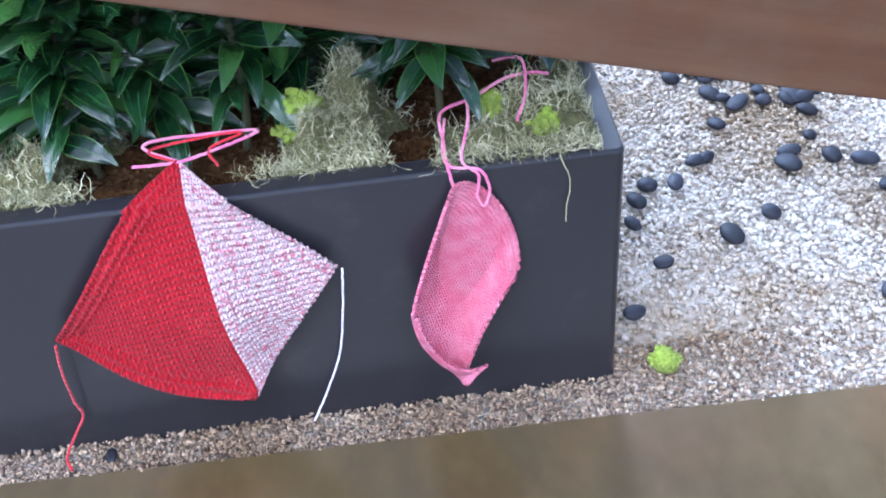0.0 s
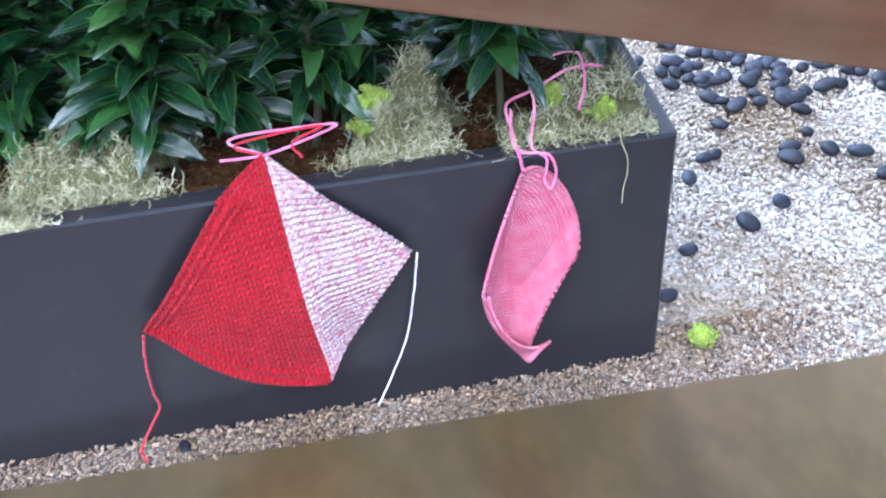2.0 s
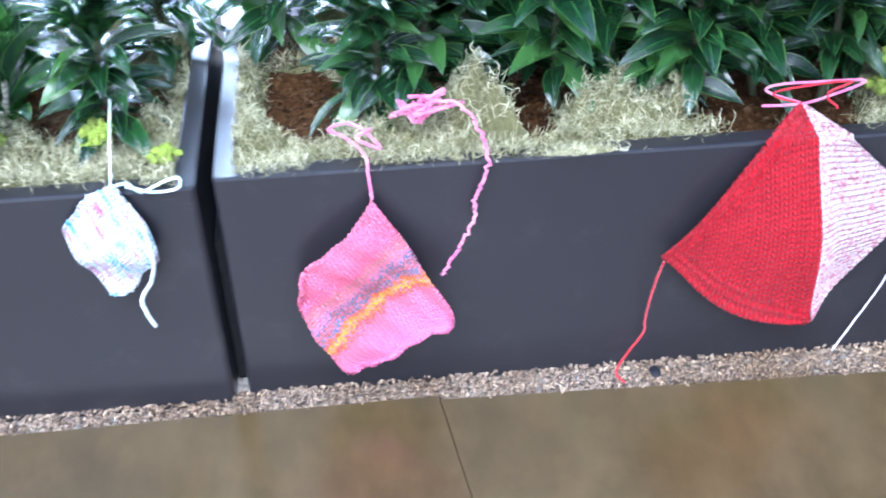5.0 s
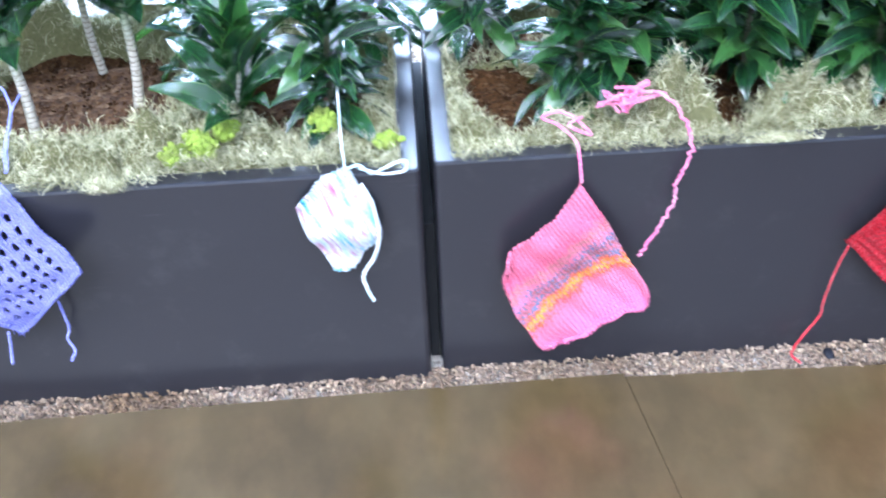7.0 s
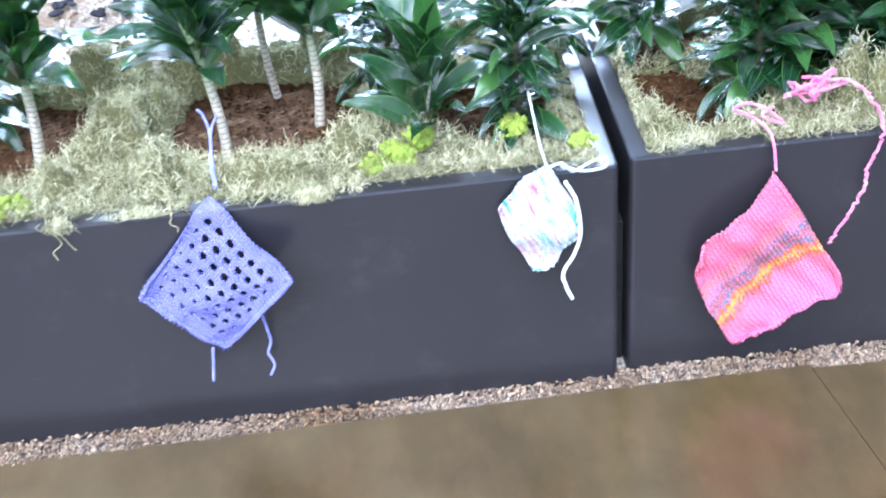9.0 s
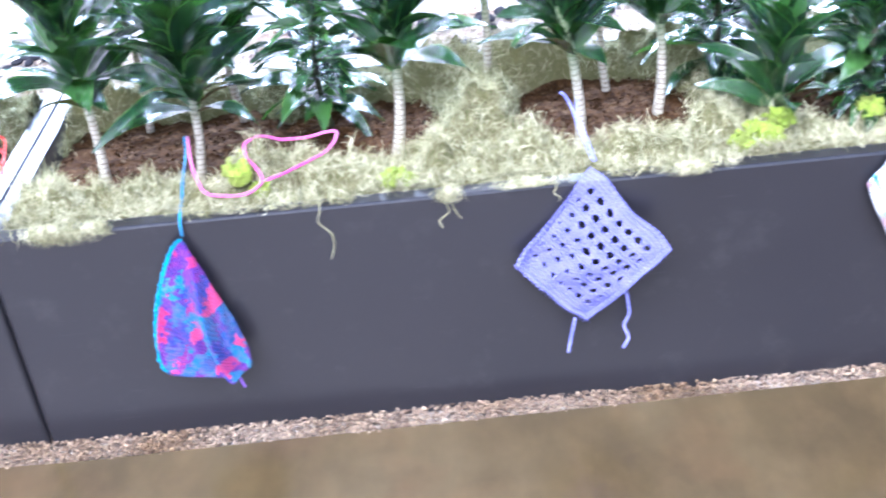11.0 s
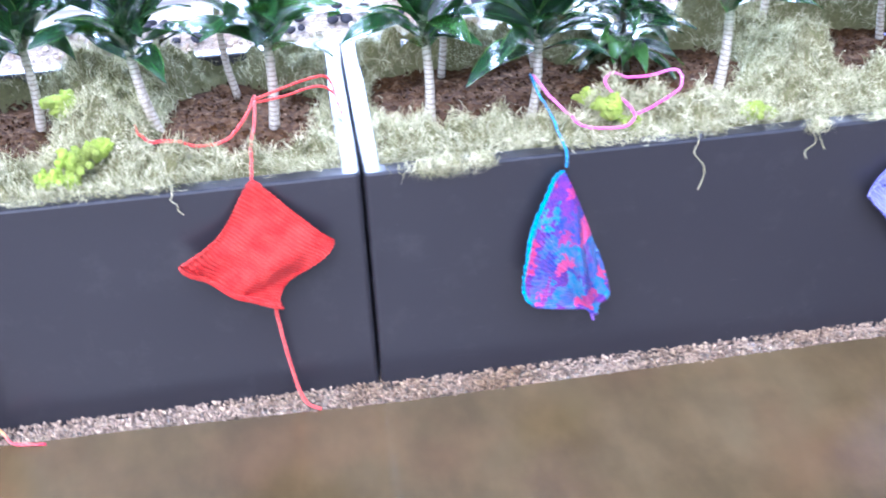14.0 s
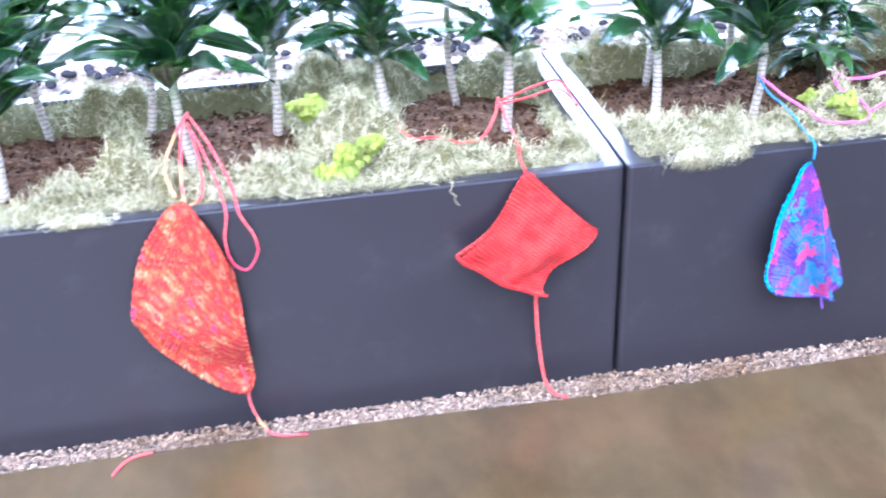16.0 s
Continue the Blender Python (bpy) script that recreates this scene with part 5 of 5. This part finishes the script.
yarn("tie", [(-2.892, 0.20, 0.513), (-2.870, 0.10, 0.495), (-2.840, 0.030, 0.484), (-2.800, 0.010, 0.484), (-2.763, 0.012, 0.484), (-2.741, 0.046, 0.488), (-2.768, 0.090, 0.490), (-2.772, 0.130, 0.492), (-2.723, 0.172, 0.496), (-2.671, 0.174, 0.498), (-2.619, 0.184, 0.500), (-2.632, 0.120, 0.495), (-2.688, 0.072, 0.490), (-2.735, 0.044, 0.488)], WOOL_VAR2, sq, 0.0034, "long pink yarn loop")
yarn("yarn_tail", [(-2.838, -0.055, 0.155), (-2.834, -0.052, 0.135), (-2.830, -0.052, 0.118)], mat_yarn("purple_yarn", [(0.22, 0.08, 0.55), (0.30, 0.12, 0.62)]), sq, 0.0030, "purple yarn tail")

# coral red diamond
CORAL, CORAL2 = (0.72, 0.026, 0.018), (0.84, 0.070, 0.046)
WOOL_CORAL = mat_yarn("coral_yarn", [CORAL, CORAL2])
me = patch((-3.421, -0.020, 0.476), (-3.292, -0.046, 0.348), (-3.404, -0.060, 0.232), (-3.576, -0.062, 0.330),
           lambda u, v: (0, -0.024 * math.sin(math.pi * u) * math.sin(math.pi * v) + 0.030 * math.sin(math.pi * u) * max(0, v - 0.45) - 0.008 * math.sin(9 * u + 2) * v - 0.003 * math.sin(17 * u + 5 * v) - 0.012 * max(0, u - 0.7) * math.sin(8 * v), 0.0),
           n=100, stitch=(0.0085, 0.0068), relief=0.0030, face=-0.012, curve=((0.0, 0.04), (-0.14, 0.24), (-0.10, -0.06), (0.06, 0.24)), lip=0.003, hem=(0.06, 0.05), materials=mat_knit("coral_knit", [CORAL, CORAL2], 0.0085, 0.0068, crevice_shade=0.5))
sq = hung("knitted_square", me, "coral red knitted diamond with a long tail", shift=-0.008)
yarn("tie", [(-3.421, -0.005, 0.466), (-3.419, 0.05, 0.474), (-3.413, 0.15, 0.482), (-3.409, 0.235, 0.500)], WOOL_CORAL, sq, 0.0034, "coral yarn tie")
yarn("tie", [(-3.409, 0.255, 0.500), (-3.425, 0.21, 0.486), (-3.465, 0.15, 0.462), (-3.53, 0.11, 0.462), (-3.58, 0.12, 0.466), (-3.617, 0.15, 0.470), (-3.622, 0.165, 0.482)], WOOL_CORAL, sq, 0.0036, "coral yarn across the soil")
yarn("tie", [(-3.409, 0.235, 0.500), (-3.36, 0.26, 0.505), (-3.30, 0.29, 0.508), (-3.268, 0.30, 0.500), (-3.258, 0.25, 0.474), (-3.252, 0.21, 0.463)], WOOL_CORAL, sq, 0.0030, "coral yarn")
yarn("tie", [(-3.405, 0.23, 0.496), (-3.35, 0.24, 0.500), (-3.29, 0.27, 0.500), (-3.262, 0.265, 0.482), (-3.257, 0.225, 0.464)], WOOL_CORAL, sq, 0.0028, "coral yarn")
yarn("yarn_tail", [(-3.410, -0.050, 0.242), (-3.406, -0.045, 0.18), (-3.398, -0.042, 0.10), (-3.388, -0.045, 0.035), (-3.375, -0.060, 0.010), (-3.352, -0.080, 0.009)], WOOL_CORAL, sq, 0.0042, "thick coral yarn tail")

# flame-coloured one
FLAME = [(0.62, 0.06, 0.16), (0.80, 0.20, 0.04), (0.76, 0.055, 0.016), (0.80, 0.065, 0.018), (0.84, 0.13, 0.025), (0.84, 0.20, 0.04), (0.88, 0.44, 0.17), (0.70, 0.10, 0.05)]
me = patch((-4.012, -0.020, 0.482), (-3.944, -0.045, 0.325), (-3.934, -0.055, 0.108), (-4.130, -0.050, 0.258),
           lambda u, v: (0.0, -0.030 * math.sin(math.pi * u) * math.sin(math.pi * v) - 0.012 * math.sin(10 * v + 3 * u), 0.004 * math.sin(14 * v)),
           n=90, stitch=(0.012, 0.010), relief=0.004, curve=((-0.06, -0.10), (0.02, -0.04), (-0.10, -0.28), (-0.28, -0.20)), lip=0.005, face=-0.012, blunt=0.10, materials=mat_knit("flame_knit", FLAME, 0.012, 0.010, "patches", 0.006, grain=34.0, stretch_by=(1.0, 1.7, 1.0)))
sq = hung("knitted_square", me, "chunky flame red and orange knitted square", shift=-0.008)
WOOL_FLAME = mat_yarn("flame_yarn", [(0.72, 0.03, 0.06), (0.80, 0.10, 0.08), (0.80, 0.07, 0.08), (0.82, 0.40, 0.12)], 12.0)
yarn("tie", [(-4.016, 0.0, 0.468), (-4.018, 0.08, 0.490), (-4.012, 0.16, 0.535), (-4.0, 0.205, 0.555), (-4.03, 0.15, 0.52), (-4.045, 0.08, 0.49), (-4.03, 0.02, 0.475)], WOOL_FLAME, sq, 0.0034, "flame yarn tie")
yarn("tie", [(-4.0, 0.20, 0.553), (-3.965, 0.12, 0.52), (-3.935, 0.02, 0.490), (-3.925, -0.022, 0.45), (-3.905, -0.030, 0.41), (-3.903, -0.030, 0.375), (-3.925, -0.030, 0.345), (-3.950, -0.025, 0.365), (-3.955, -0.020, 0.41), (-3.948, -0.014, 0.455), (-3.965, 0.06, 0.50), (-3.995, 0.16, 0.54)], WOOL_FLAME, sq, 0.0028, "looped flame yarn")
yarn("tie", [(-4.002, 0.19, 0.545), (-3.985, 0.09, 0.50), (-3.985, 0.02, 0.475), (-4.005, 0.0, 0.465)], WOOL_FLAME, sq, 0.0028, "flame yarn tie")
yarn("yarn_tail", [(-3.958, -0.056, 0.165), (-3.950, -0.058, 0.135), (-3.948, -0.05, 0.07), (-3.931, -0.045, 0.015), (-3.908, -0.072, 0.010), (-3.851, -0.082, 0.009)], WOOL_FLAME, sq, 0.0032, "flame yarn tail")

scrap = tagged(new("yarn_scrap"), "short end of flame yarn lying on the walkway", "yarn")
yarn("strand", [(-4.212, -0.120, 0.007), (-4.200, -0.098, 0.007), (-4.180, -0.078, 0.007), (-4.143, -0.070, 0.007)], WOOL_FLAME, scrap, 0.0032)

# ---- single moss strands that hang over the rims ----
STRAND = mat_yarn("dry_moss_strand", [(0.36, 0.34, 0.16), (0.50, 0.47, 0.26)])
for i, (x, y0, drop) in enumerate([(-0.090, 0.0, 0.11), (-2.652, -0.016, 0.10), (-2.450, -0.016, 0.06), (-3.565, -0.012, 0.04), (-2.25, -0.016, 0.03), (-2.436, -0.016, 0.045)]):
    r = random.Random(i)
    pts = [(x - 0.01, y0 + 0.055, 0.470), (x, y0 + 0.015, 0.470), (x + 0.002, y0 - 0.005, 0.457)]
    pts += [(x + r.uniform(-0.010, 0.012) + 0.012 * k / 4, y0 - 0.005, 0.457 - drop * k / 4) for k in range(1, 5)]
    hold = tagged(new("moss_strand"), "single dry moss strand dangling over the planter rim", "moss strand", "dangling moss strands")
    yarn("strand", pts, STRAND, hold, 0.0011, seed=i)
